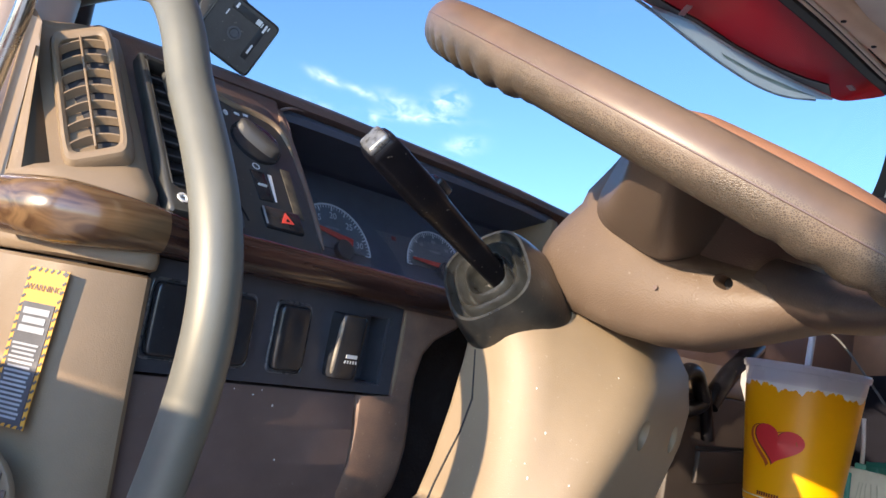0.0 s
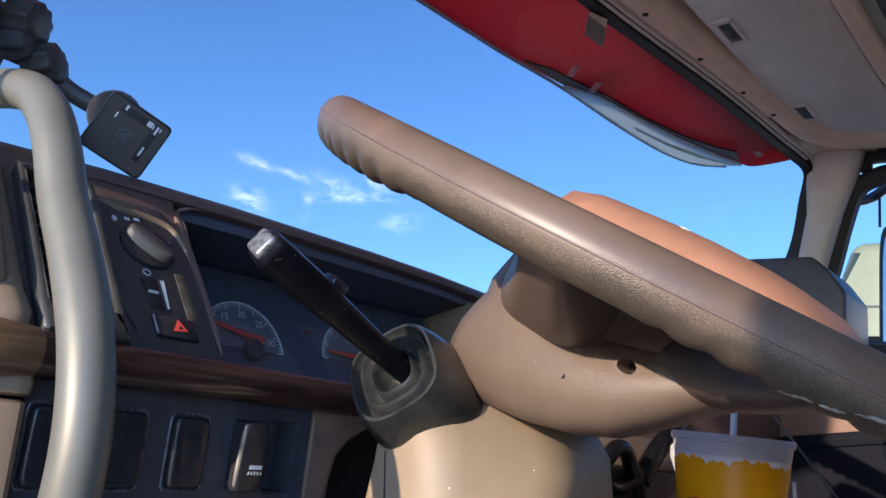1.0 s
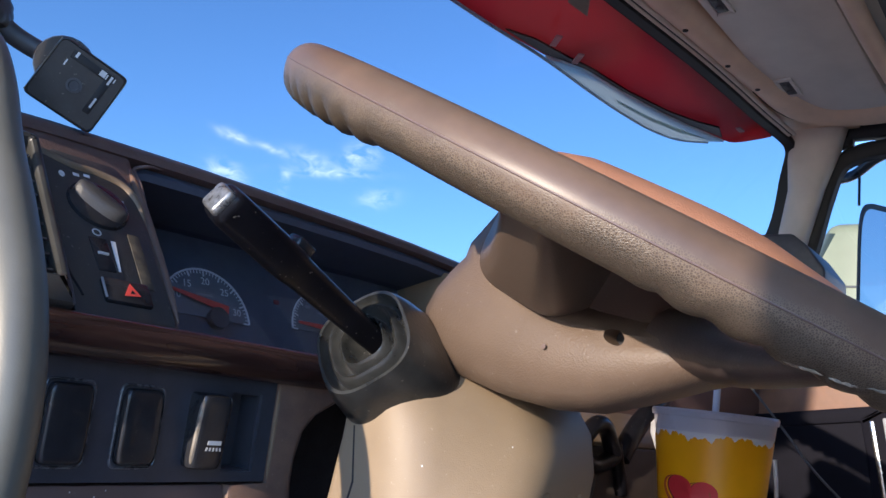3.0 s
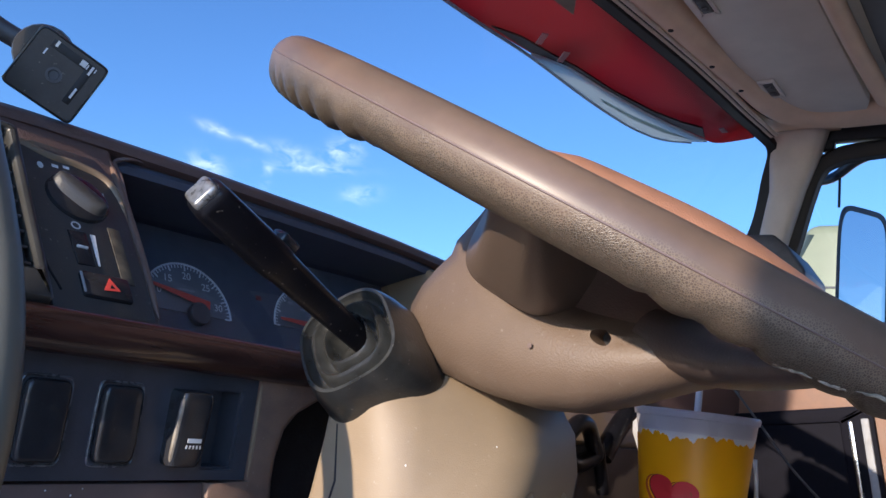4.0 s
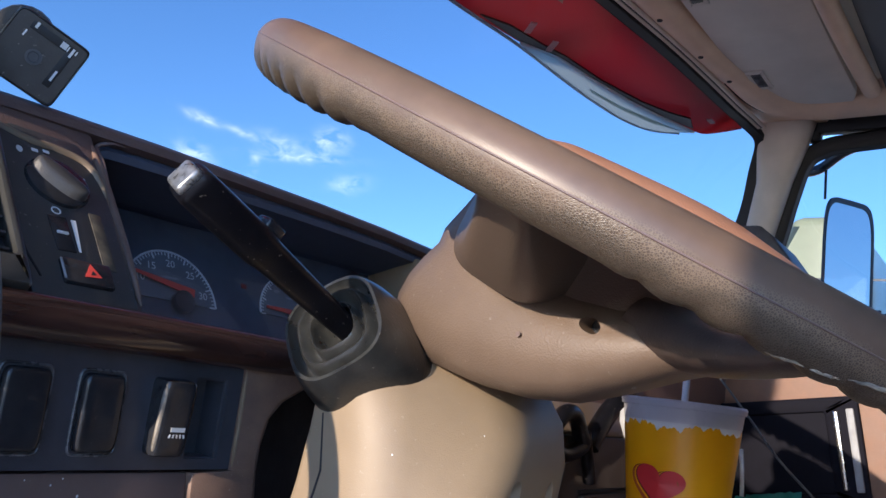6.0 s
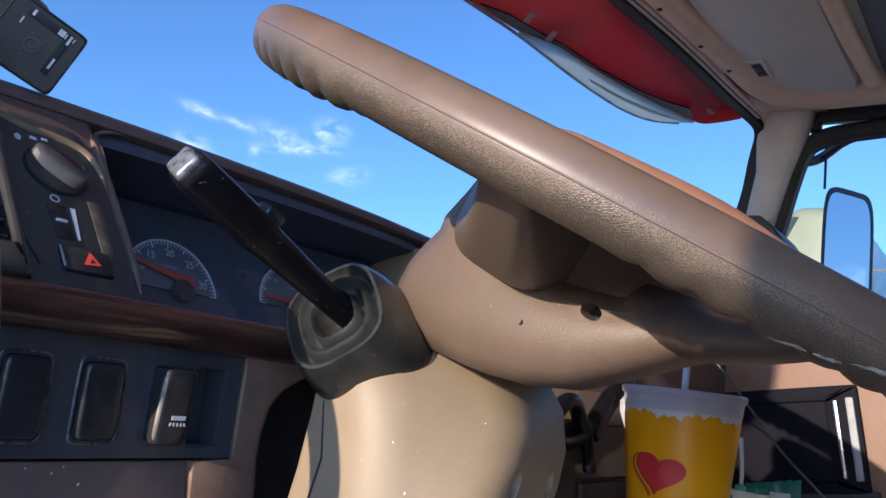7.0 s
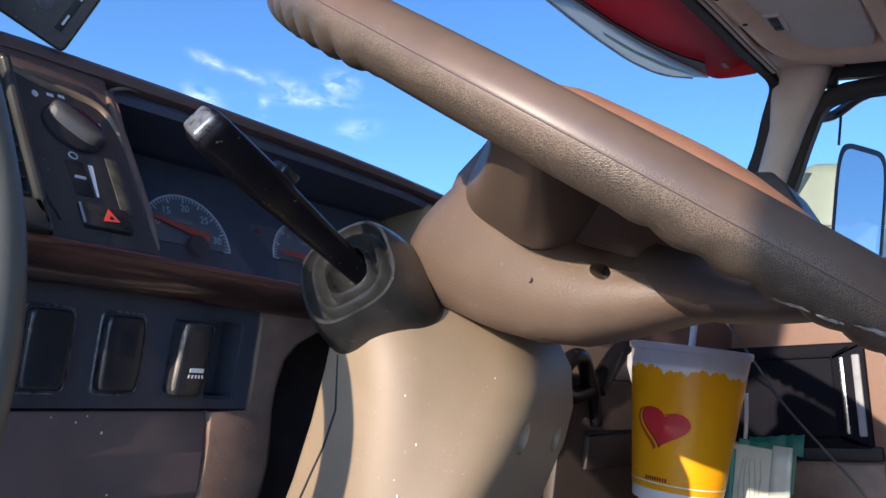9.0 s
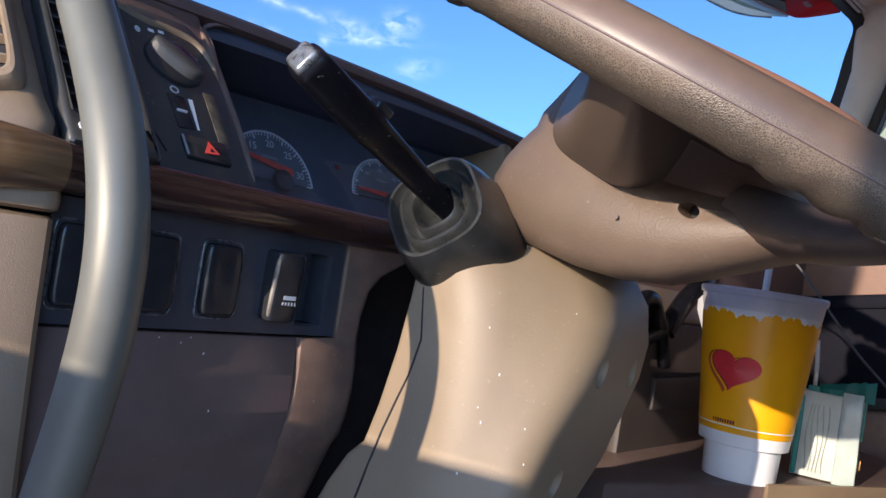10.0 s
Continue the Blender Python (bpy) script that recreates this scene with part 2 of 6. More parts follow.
def worn_rim():
    """Smooth and lighter where palms rub the top, pebbled and darker underneath."""
    m = material("brown_worn_leatherette", (0.165, 0.108, 0.076), 0.38, second=(0.115, 0.077, 0.056), scale=24, stain=0.2, spec=0.45)
    n, l = m.node_tree.nodes, m.node_tree.links
    b = n["Principled BSDF"]
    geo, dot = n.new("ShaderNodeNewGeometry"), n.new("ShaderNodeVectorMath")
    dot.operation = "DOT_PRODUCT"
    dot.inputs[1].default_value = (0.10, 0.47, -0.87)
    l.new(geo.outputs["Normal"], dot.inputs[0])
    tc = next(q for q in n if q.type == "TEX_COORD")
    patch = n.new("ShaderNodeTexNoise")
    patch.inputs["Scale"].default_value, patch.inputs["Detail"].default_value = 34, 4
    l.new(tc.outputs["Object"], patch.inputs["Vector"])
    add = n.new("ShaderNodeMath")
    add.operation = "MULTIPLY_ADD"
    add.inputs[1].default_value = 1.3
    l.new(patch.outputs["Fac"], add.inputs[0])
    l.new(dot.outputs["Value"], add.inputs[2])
    low = n.new("ShaderNodeMapRange")
    low.inputs["From Min"].default_value, low.inputs["From Max"].default_value = 0.35, 1.05
    l.new(add.outputs[0], low.inputs["Value"])
    cells = n.new("ShaderNodeTexVoronoi")
    cells.feature = "DISTANCE_TO_EDGE"
    cells.inputs["Scale"].default_value = 1150
    l.new(tc.outputs["Object"], cells.inputs["Vector"])
    edge = n.new("ShaderNodeMapRange")
    edge.inputs["From Min"].default_value, edge.inputs["From Max"].default_value = 0.02, 0.22
    l.new(cells.outputs["Distance"], edge.inputs["Value"])
    bump = n.new("ShaderNodeBump")
    bump.inputs["Distance"].default_value = 0.0006
    st = n.new("ShaderNodeMath")
    st.operation = "MULTIPLY_ADD"
    st.inputs[1].default_value, st.inputs[2].default_value = 0.35, 0.03
    l.new(low.outputs["Result"], st.inputs[0])
    l.new(st.outputs[0], bump.inputs["Strength"])
    l.new(edge.outputs["Result"], bump.inputs["Height"])
    l.new(bump.outputs["Normal"], b.inputs["Normal"])
    old = b.inputs["Base Color"].links[0].from_socket
    # darker tone by how far the surface turns down, pale cell edges between
    under_mix, pale = n.new("ShaderNodeMix"), n.new("ShaderNodeMix")
    under_mix.data_type = pale.data_type = "RGBA"
    under_mix.inputs["B"].default_value, pale.inputs["B"].default_value = (0.050, 0.040, 0.030, 1), (0.300, 0.235, 0.165, 1)
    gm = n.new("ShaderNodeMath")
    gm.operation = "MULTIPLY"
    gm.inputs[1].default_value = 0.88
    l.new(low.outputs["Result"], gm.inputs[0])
    l.new(gm.outputs[0], under_mix.inputs["Factor"])
    l.new(old, under_mix.inputs["A"])
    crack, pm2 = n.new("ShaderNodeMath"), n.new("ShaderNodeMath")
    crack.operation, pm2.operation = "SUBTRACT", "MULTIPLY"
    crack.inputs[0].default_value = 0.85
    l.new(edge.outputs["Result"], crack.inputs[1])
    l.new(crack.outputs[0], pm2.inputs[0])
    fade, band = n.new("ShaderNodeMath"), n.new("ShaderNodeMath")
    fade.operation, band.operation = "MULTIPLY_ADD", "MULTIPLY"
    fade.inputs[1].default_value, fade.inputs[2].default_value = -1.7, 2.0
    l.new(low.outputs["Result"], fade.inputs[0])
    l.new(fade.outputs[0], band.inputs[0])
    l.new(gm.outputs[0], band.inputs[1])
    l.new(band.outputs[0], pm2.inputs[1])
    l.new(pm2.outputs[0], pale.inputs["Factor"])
    l.new(under_mix.outputs["Result"], pale.inputs["A"])
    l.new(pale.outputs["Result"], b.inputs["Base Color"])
    return m


def glowing_through(name, colour, rough, through_share, coat=0.0, inner=None):
    """Thin moulded plastic that lets some of the light behind it through."""
    m = material(name, colour, rough, stain=0.15, scale=14, coat=coat)
    n, l = m.node_tree.nodes, m.node_tree.links
    out, b = n["Material Output"], n["Principled BSDF"]
    tl, mix = n.new("ShaderNodeBsdfTranslucent"), n.new("ShaderNodeMixShader")
    tl.inputs["Color"].default_value, mix.inputs["Fac"].default_value = (*(inner or colour), 1), through_share
    l.new(b.outputs["BSDF"], mix.inputs[1])
    l.new(tl.outputs["BSDF"], mix.inputs[2])
    l.new(mix.outputs["Shader"], out.inputs["Surface"])
    return m


RIM = worn_rim()

CUPWHITE = material("white_cup_plastic", (0.86, 0.86, 0.87), 0.35, stain=0.05, scale=30)
YELLOW = material("yellow_cup_print", (0.98, 0.44, 0.006), 0.35, stain=0.05, scale=30)
LID = glowing_through("frosted_lid", (0.80, 0.79, 0.83), 0.28, 0.4)
STALK = material("dusty_black_stalk", (0.007, 0.007, 0.010), 0.32, grain=0.1, grain_scale=900, stain=0.3, speck=0.30, spec=0.16, coat=0.14)
VISOR_RED = glowing_through("red_visor_plastic", (0.66, 0.05, 0.06), 0.3, 0.72, 0.5, (0.84, 0.13, 0.14))
TEAL = glowing_through("pale_teal_lens", (0.86, 0.88, 0.80), 0.3, 0.8)
CLIPWHITE = glowing_through("white_translucent_clip", (0.88, 0.88, 0.88), 0.35, 0.7)
LIP = glowing_through("pale_grey_lip", (0.62, 0.66, 0.66), 0.4, 0.5)
LENS = pane("cluster_lens", (0.94, 0.95, 0.97), gloss=0.05)
MIRROR = material("mirror_glass", (0.75, 0.80, 0.84), 0.03, metal=1.0, stain=0.03)
SCREEN = material("dark_screen", (0.010, 0.010, 0.016), 0.7, stain=0.2, spec=0.08)


# ---- building helpers ----
def thing(name, at, label, category, group="", kind=""):
    ob = new(name)
    ob.location = at
    ob.empty_display_size = 0.02
    return tagged(ob, label, category, group, kind)


def part(name, bm, mat, parent=None, label="", smooth=True, angle=40):
    """Links a bmesh in world coordinates as one mesh under its thing or part."""
    me = bpy.data.meshes.new(name)
    bmesh.ops.recalc_face_normals(bm, faces=bm.faces)
    bm.to_mesh(me)
    bm.free()
    me.materials.append(mat)
    if smooth:
        me.polygons.foreach_set("use_smooth", [True] * len(me.polygons))
        me.set_sharp_from_angle(angle=radians(angle))
    ob = new(name, me)
    if parent is not None:
        ob.parent = parent
        if parent.parent is None:
            ob.matrix_parent_inverse = Matrix.Translation(-Vector(parent.location))
    return tagged(ob, label)


def solo(name, bm, mat, label, category, kind="", group="", smooth=True, angle=40):
    return tagged(part(name, bm, mat, None, label, smooth, angle), label, category, group, kind)


def rbox(size, m=None, bevel=0.002, seg=2, bm=None):
    """A rounded box of that size about the origin of m."""
    bm = bm or bmesh.new()
    made = bmesh.ops.create_cube(bm, size=1)["verts"]
    bmesh.ops.scale(bm, vec=size, verts=made)
    if bevel:
        edges = list({e for v in made for e in v.link_edges})
        res = bmesh.ops.bevel(bm, geom=edges, offset=bevel, segments=seg, profile=0.5, affect="EDGES")
        made = list({v for f in res["faces"] for v in f.verts} | {v for v in made if v.is_valid})
    if m is not None:
        bmesh.ops.transform(bm, matrix=m, verts=[v for v in made if v.is_valid])
    return bm


def loft(rings, bm=None, caps=True, closed=True):
    """Skin over rings of points; each ring has the same count."""
    bm = bm or bmesh.new()
    rows = [[bm.verts.new(p) for p in ring] for ring in rings]
    n = len(rows[0])
    for a, b in zip(rows, rows[1:]):
        for i in range(n if closed else n - 1):
            j = (i + 1) % n
            bm.faces.new((a[i], a[j], b[j], b[i]))
    if caps and closed:
        bm.faces.new(rows[0])
        bm.faces.new(rows[-1])
    return bm


def smooth_path(points, steps=8):
    """A Catmull-Rom curve through the points."""
    pts = [Vector(p) for p in points]
    pts = [2 * pts[0] - pts[1], *pts, 2 * pts[-1] - pts[-2]]
    out = []
    for a, b, c, d in zip(pts, pts[1:], pts[2:], pts[3:]):
        for k in range(steps):
            t = k / steps
            out.append(0.5 * (2 * b + (c - a) * t + (2 * a - 5 * b + 4 * c - d) * t * t + (3 * b - a - 3 * c + d) * t ** 3))
    out.append(pts[-2])
    return out


def tube(points, radius, seg=16, steps=8, bm=None, smooth=True):
    """A round tube along a curve; radius: a number or a function of the way from 0 to 1."""
    path = smooth_path(points, steps) if smooth else [Vector(p) for p in points]
    rings, side = [], None
    for i, p in enumerate(path):
        d = (path[min(i + 1, len(path) - 1)] - path[max(i - 1, 0)]).normalized()
        if side is None:
            side = d.orthogonal().normalized()
        side = (side - d * side.dot(d)).normalized()
        other = d.cross(side)
        r = radius(i / (len(path) - 1)) if callable(radius) else radius
        rings.append([p + (side * math.cos(a) + other * math.sin(a)) * r for a in (2 * math.pi * k / seg for k in range(seg))])
    return loft(rings, bm)


def superring(centre, ex, ey, a, b, power=3.0, n=32):
    ring = []
    for k in range(n):
        t = 2 * math.pi * k / n
        c, s = math.cos(t), math.sin(t)
        ring.append(Vector(centre) + Vector(ex) * a * math.copysign(abs(c) ** (2 / power), c) + Vector(ey) * b * math.copysign(abs(s) ** (2 / power), s))
    return ring


def prism(profile, ex, ey, ez, origin, depth, bevel=0.0, seg=2, bm=None):
    """A polygon in the plane (ex, ey) pushed along ez by depth."""
    bm = bm or bmesh.new()
    ex, ey, ez, origin = Vector(ex), Vector(ey), Vector(ez), Vector(origin)
    a = [bm.verts.new(origin + ex * x + ey * y) for x, y in profile]
    b = [bm.verts.new(origin + ex * x + ey * y + ez * depth) for x, y in profile]
    n = len(a)
    faces = [bm.faces.new(a), bm.faces.new(b)]
    for i in range(n):
        faces.append(bm.faces.new((a[i], a[(i + 1) % n], b[(i + 1) % n], b[i])))
    if bevel:
        edges = list({e for f in faces for e in f.edges})
        bmesh.ops.bevel(bm, geom=edges, offset=bevel, segments=seg, profile=0.5, affect="EDGES")
    return bm


def disc(centre, ex, ey, r, depth, seg=32, bm=None, bevel=0.0):
    ez = Vector(ex).cross(Vector(ey))
    ring = [(r * math.cos(2 * math.pi * k / seg), r * math.sin(2 * math.pi * k / seg)) for k in range(seg)]
    return prism(ring, ex, ey, ez, centre, depth, bevel, 2, bm)


def frame_of(origin, ex, ey):
    ex, ey = Vector(ex).normalized(), Vector(ey).normalized()
    ez = ex.cross(ey)
    return Matrix.Translation(origin) @ Matrix((ex, ey, ez)).transposed().to_4x4()


def framed(outer, inner, m, depth, bm=None, bevel=0.0):
    """A flat ring of depth between two rectangles (x0, y0, x1, y1) in the plane of m."""
    bm = bm or bmesh.new()
    rings = []
    for z in (0, depth):
        for x0, y0, x1, y1 in (outer, inner):
            rings.append([bm.verts.new(m @ Vector(p)) for p in ((x0, y0, z), (x1, y0, z), (x1, y1, z), (x0, y1, z))])
    o0, i0, o1, i1 = rings
    for i in range(4):
        j = (i + 1) % 4
        for a, b in ((o0, i0), (o1, i1), (o0, o1), (i0, i1)):
            bm.faces.new((a[i], a[j], b[j], b[i]))
    if bevel:
        bmesh.ops.bevel(bm, geom=list(bm.edges), offset=bevel, segments=2, profile=0.5, affect="EDGES")
    return bm


def cut(ob, bm):
    """Takes the shape of a bmesh out of a mesh object."""
    me = bpy.data.meshes.new("bore")
    bmesh.ops.recalc_face_normals(bm, faces=bm.faces)
    bm.to_mesh(me)
    bm.free()
    tool = new("bore", me)
    mod = ob.modifiers.new("bore", "BOOLEAN")
    mod.operation, mod.solver, mod.object = "DIFFERENCE", "EXACT", tool
    made = bpy.data.meshes.new_from_object(ob.evaluated_get(bpy.context.evaluated_depsgraph_get()))
    ob.modifiers.remove(mod)
    ob.data = made
    made.set_sharp_from_angle(angle=radians(50))
    bpy.data.objects.remove(tool)
    bpy.data.meshes.remove(me)


def text_mesh(body, m, size, mat, parent, name="numeral"):
    """Raised lettering with the built-in font, as a mesh part."""
    cu = bpy.data.curves.new("lettering", "FONT")
    cu.body, cu.size, cu.extrude, cu.align_x, cu.align_y = body, size, 0.0001, "CENTER", "CENTER"
    tmp = new("lettering", cu)
    me = bpy.data.meshes.new_from_object(tmp.evaluated_get(bpy.context.evaluated_depsgraph_get()))
    bpy.data.objects.remove(tmp)
    bpy.data.curves.remove(cu)
    bm = bmesh.new()
    bm.from_mesh(me)
    bpy.data.meshes.remove(me)
    bmesh.ops.transform(bm, matrix=m, verts=bm.verts)
    return part(name, bm, mat, parent, smooth=False)


# ---- ground and cab shell ----
bm = bmesh.new()
bmesh.ops.create_grid(bm, x_segments=24, y_segments=24, size=1500)
solo("ground", bm, YARD, "pale weathered concrete of the truck yard", "ground", "structure")

X0, X1 = 0.13, 1.98          # inner faces of the cab's sides
FLOOR, ROOF = 1.20, 2.62
solo("floor", rbox((2.1, 2.4, 0.04), pose(1.05, -0.2, FLOOR - 0.02), 0.004), CARPET, "grey-brown carpeted cab floor", "floor", "structure")
solo("wall_rear", rbox((2.06, 0.05, 1.6), pose(1.055, -1.35, 1.95), 0.004), INTERIOR, "tan rear wall of the cab", "wall", "structure")
solo("ceiling", rbox((2.06, 2.12, 0.04), pose(1.055, -0.38, ROOF), 0.006), LINER, "grey-beige cloth headliner over the cab", "ceiling", "structure")
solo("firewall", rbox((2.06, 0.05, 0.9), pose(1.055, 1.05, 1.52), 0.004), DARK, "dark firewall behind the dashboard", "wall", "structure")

# driver's side: sill, rear door post and roof rail, with the doorway open
side = bmesh.new()
rbox((0.06, 2.4, 0.10), pose(X0 - 0.02, -0.2, FLOOR - 0.03), 0.01, bm=side)
# unseen post, widened to cut sky light through the doorway
rbox((0.06, 1.12, 1.45), pose(X0 - 0.02, -0.835, 1.92), 0.01, bm=side)
rbox((0.06, 2.0, 0.08), pose(X0 - 0.02, -0.44, 2.60), 0.01, bm=side)
solo("wall_left", side, INTERIOR, "driver's side of the cab with an open doorway", "wall", "structure")
side = bmesh.new()
rbox((0.06, 2.4, 0.95), pose(X1 + 0.09, -0.2, 1.66), 0.01, bm=side)
rbox((0.06, 0.95, 0.6), pose(X1 + 0.09, -0.92, 2.36), 0.01, bm=side)
rbox((0.06, 2.0, 0.05), pose(X1 + 0.09, -0.44, 2.63), 0.01, bm=side)
solo("wall_right", side, INTERIOR, "passenger side of the cab below the window", "wall", "structure")

# windscreen opening: seal along the top and down the passenger pillar
WS_TOP = [Vector((0.22, 0.61, 2.54)), Vector((0.60, 0.66, 2.55)), Vector((1.05, 0.655, 2.55)), Vector((1.50, 0.61, 2.55)), Vector((1.80, 0.590, 2.55)), Vector((1.90, 0.580, 2.548))]
WS_SIDE = [Vector((1.965, 0.562, 2.525)), Vector((1.985, 0.574, 2.46)), Vector((1.990, 0.620, 2.28)), Vector((1.990, 0.80, 2.05)), Vector((1.990, 0.93, 1.93))]
seal_path = smooth_path(WS_TOP + WS_SIDE, 8)
trim = thing("windscreen_surround", (1.5, 0.6, 2.5), "black rubber windscreen seal in tan cab trim", "window frame", kind="structure")
bm = bmesh.new()
rings = []
for i, p in enumerate(seal_path):
    d = (seal_path[min(i + 1, len(seal_path) - 1)] - seal_path[max(i - 1, 0)]).normalized()
    inward = Vector((0, -1, 0)) - d * Vector((0, -1, 0)).dot(d)
    inward.normalize()
    flat = d.cross(inward)
    wide = 0.013 * min(1.0, max(0.0, (2.52 - p.z) / 0.06))
    rings.append([p + inward * a + flat * b for a, b in ((-0.012, -0.006), (0.009 + wide, -0.007), (0.012 + wide, 0.0), (0.009 + wide, 0.010), (-0.012, 0.010))])
loft(rings, bm)
part("seal", bm, SEAL, trim)
# a pale lip and a second bead beside the seal
for off, r, mat, nm in ((0.0165, 0.0046, PILLAR, "bright_bead"), (0.0225, 0.0026, SEAL, "dark_bead"), (0.0282, 0.0042, PILLAR, "trim_bead")):
    path = [p + Vector((0, -off, -0.003)) for p in seal_path[:44]]
    part(nm, tube(path, r, 8, smooth=False), mat, trim)

# front header: rounded tan rail behind the seal
header = thing("front_header", (1.1, 0.52, 2.56), "tan moulded header rail above the windscreen", "trim", kind="structure")
rail_path = smooth_path([Vector(p) for p in ((0.15, 0.572, 2.573), (0.6, 0.598, 2.573), (1.05, 0.597, 2.573), (1.45, 0.566, 2.573), (1.70, 0.537, 2.573), (1.82, 0.515, 2.573),
                                             (1.885, 0.478, 2.573), (1.912, 0.41, 2.573), (1.914, 0.30, 2.573), (1.914, -0.45, 2.573))], 10)
rings, groove = [], []
for i, p in enumerate(rail_path):
    d = (rail_path[min(i + 1, len(rail_path) - 1)] - rail_path[max(i - 1, 0)]).normalized()
    out = Vector((0, 0, 1)).cross(d).normalized()
    grow = max(0.0, min(1.0, (p.x - 1.66) / 0.25))
    inner, outer = 0.031 + 0.022 * grow, 0.030 + 0.022 * grow
    row = []
    for k in range(15):
        c = math.cos(math.pi * k / 14)
        row.append(p + out * (c * (outer if c > 0 else inner)) + Vector((0, 0, -0.029 * (1 - abs(c) ** 2.6) ** 0.62)))
    rings.append(row[::-1] + [p + out * (outer + 0.022), p + out * (outer + 0.022) + Vector((0, 0, 0.025)), p + out * -inner + Vector((0, 0, 0.025))])
    if p.x > 1.70:
        groove.append(p + out * (outer * 0.93) + Vector((0, 0, -0.0135)))
part("rail", loft(rings), TRIM, header, angle=70)
part("groove", tube(groove, 0.0018, 6, smooth=False), DARK, header)
part("corner_filler", prism([(1.66, 0.555), (1.80, 0.578), (1.90, 0.570), (1.955, 0.556), (1.99, 0.54), (1.99, 0.42), (1.90, 0.44)], (1, 0, 0), (0, 1, 0), (0, 0, 1), (0, 0, 2.560), 0.02, 0.004), TRIM, header)
bm = bmesh.new()
for x, y in ((1.17, 0.593), (1.36, 0.578), (1.53, 0.561), (1.66, 0.545)):
    disc((x, y, 2.5445), (1, 0, 0), (0, -1, 0), 0.005, 0.002, 12, bm)
part("fastener", bm, DARK, header)

# overhead visor panel with two latches and a round bar behind it
visor = thing("overhead_panel", (1.4, 0.42, 2.57), "grey-beige overhead storage flap with two recessed latches", "storage flap")
bm = prism([(0.55, 0.345), (1.83, 0.338), (1.875, 0.350), (1.875, 0.47), (1.84, 0.50), (1.70, 0.530), (0.55, 0.540)], (1, 0, 0), (0, 1, 0), (0, 0, 1), (0, 0, 2.558), 0.02, 0.004)
part("flap", bm, FLAP, visor)
for x, y in ((1.31, 0.505), (1.70, 0.497), (0.9, 0.507)):
    part("latch_recess", framed((-0.045, -0.017, 0.045, 0.017), (-0.034, -0.010, 0.034, 0.010), pose(x, y, 2.5535), 0.006, bevel=0.001), FLAP, visor)
    latch = rbox((0.066, 0.018, 0.004), pose(x, y, 2.5555), 0.001)
    rbox((0.012, 0.012, 0.006), pose(x - 0.016, y, 2.553), 0.002, bm=latch)
    rbox((0.012, 0.012, 0.006), pose(x + 0.016, y, 2.553), 0.002, bm=latch)
    part("latch", latch, BLACK, visor)
bar = thing("overhead_bar", (1.5, 0.31, 2.55), "tan padded bar across the overhead console", "trim", kind="structure")
part("bar", tube([(0.4, 0.318, 2.555), (1.0, 0.318, 2.553), (1.5, 0.315, 2.550), (1.80, 0.305, 2.548)], 0.017, 14), TRIM, bar)
part("net", rbox((1.2, 0.10, 0.015), pose(1.25, 0.235, 2.565), 0.005), BLACK, bar, "black netting behind the bar")

# passenger front pillar
pil = thing("front_pillar", (1.95, 0.52, 2.3), "pale tan trim on the passenger windscreen pillar", "pillar", kind="structure")
rings = []
for z, y0, y1 in ((2.575, 0.580, 0.440), (2.50, 0.572, 0.462), (2.42, 0.568, 0.490), (2.30, 0.588, 0.522), (2.20, 0.634, 0.55), (2.05, 0.75, 0.60), (1.90, 0.84, 0.65)):
    ym, h = (y0 + y1) / 2, (y0 - y1) / 2
    rings.append(superring((1.985, ym, z), (1, 0, 0), (0, 1, 0), 0.030, h, 3.0, 20))
part("pillar_trim", loft(rings), PILLAR, pil)

# passenger door: dark window frame, glass
door = thing("door_passenger", (2.03, 0.0, 2.2), "passenger door with a black-framed side window", "door", kind="structure")
outline = [Vector((2.0, 0.575, 2.10)), Vector((2.0, 0.515, 2.26)), Vector((2.0, 0.480, 2.40)), Vector((2.0, 0.455, 2.475)), Vector((2.0, 0.415, 2.505)), Vector((2.0, 0.34, 2.518)), Vector((2.0, 0.0, 2.535)), Vector((2.0, -0.42, 2.54))]
path = [p + Vector((0, 0.021, 0)) for p in smooth_path(outline, 8)]
rings = []
for i, p in enumerate(path):
    d = (path[min(i + 1, len(path) - 1)] - path[max(i - 1, 0)]).normalized()
    out = Vector((1, 0, 0)).cross(d).normalized()
    rings.append([p + out * a + Vector((b, 0, 0)) for a, b in ((-0.016, 0.0), (-0.008, -0.010), (0.012, -0.012), (0.022, -0.006), (0.026, 0.012), (-0.016, 0.012))])
part("window_frame", loft(rings), SEAL, door)
part("door_header", rbox((0.03, 0.96, 0.070), pose(2.004, -0.02, 2.572), 0.004), SEAL, door)
part("header_corner", rbox((0.03, 0.10, 0.075), pose(2.004, 0.485, 2.555), 0.010, 3), SEAL, door)
part("belt", rbox((0.06, 1.0, 0.05), pose(2.03, 0.06, 2.10), 0.01), BLACK, door)
bm = bmesh.new()
bm.faces.new([bm.verts.new(p + Vector((0.006, 0, 0))) for p in path] + [bm.verts.new((2.006, -0.42, 2.10))])
part("window_glass", bm, SIDEGLASS, door, smooth=False).visible_shadow = False
part("door_skin", rbox((0.06, 1.05, 0.9), pose(2.09, 0.05, 1.66), 0.01), INTERIOR, door)

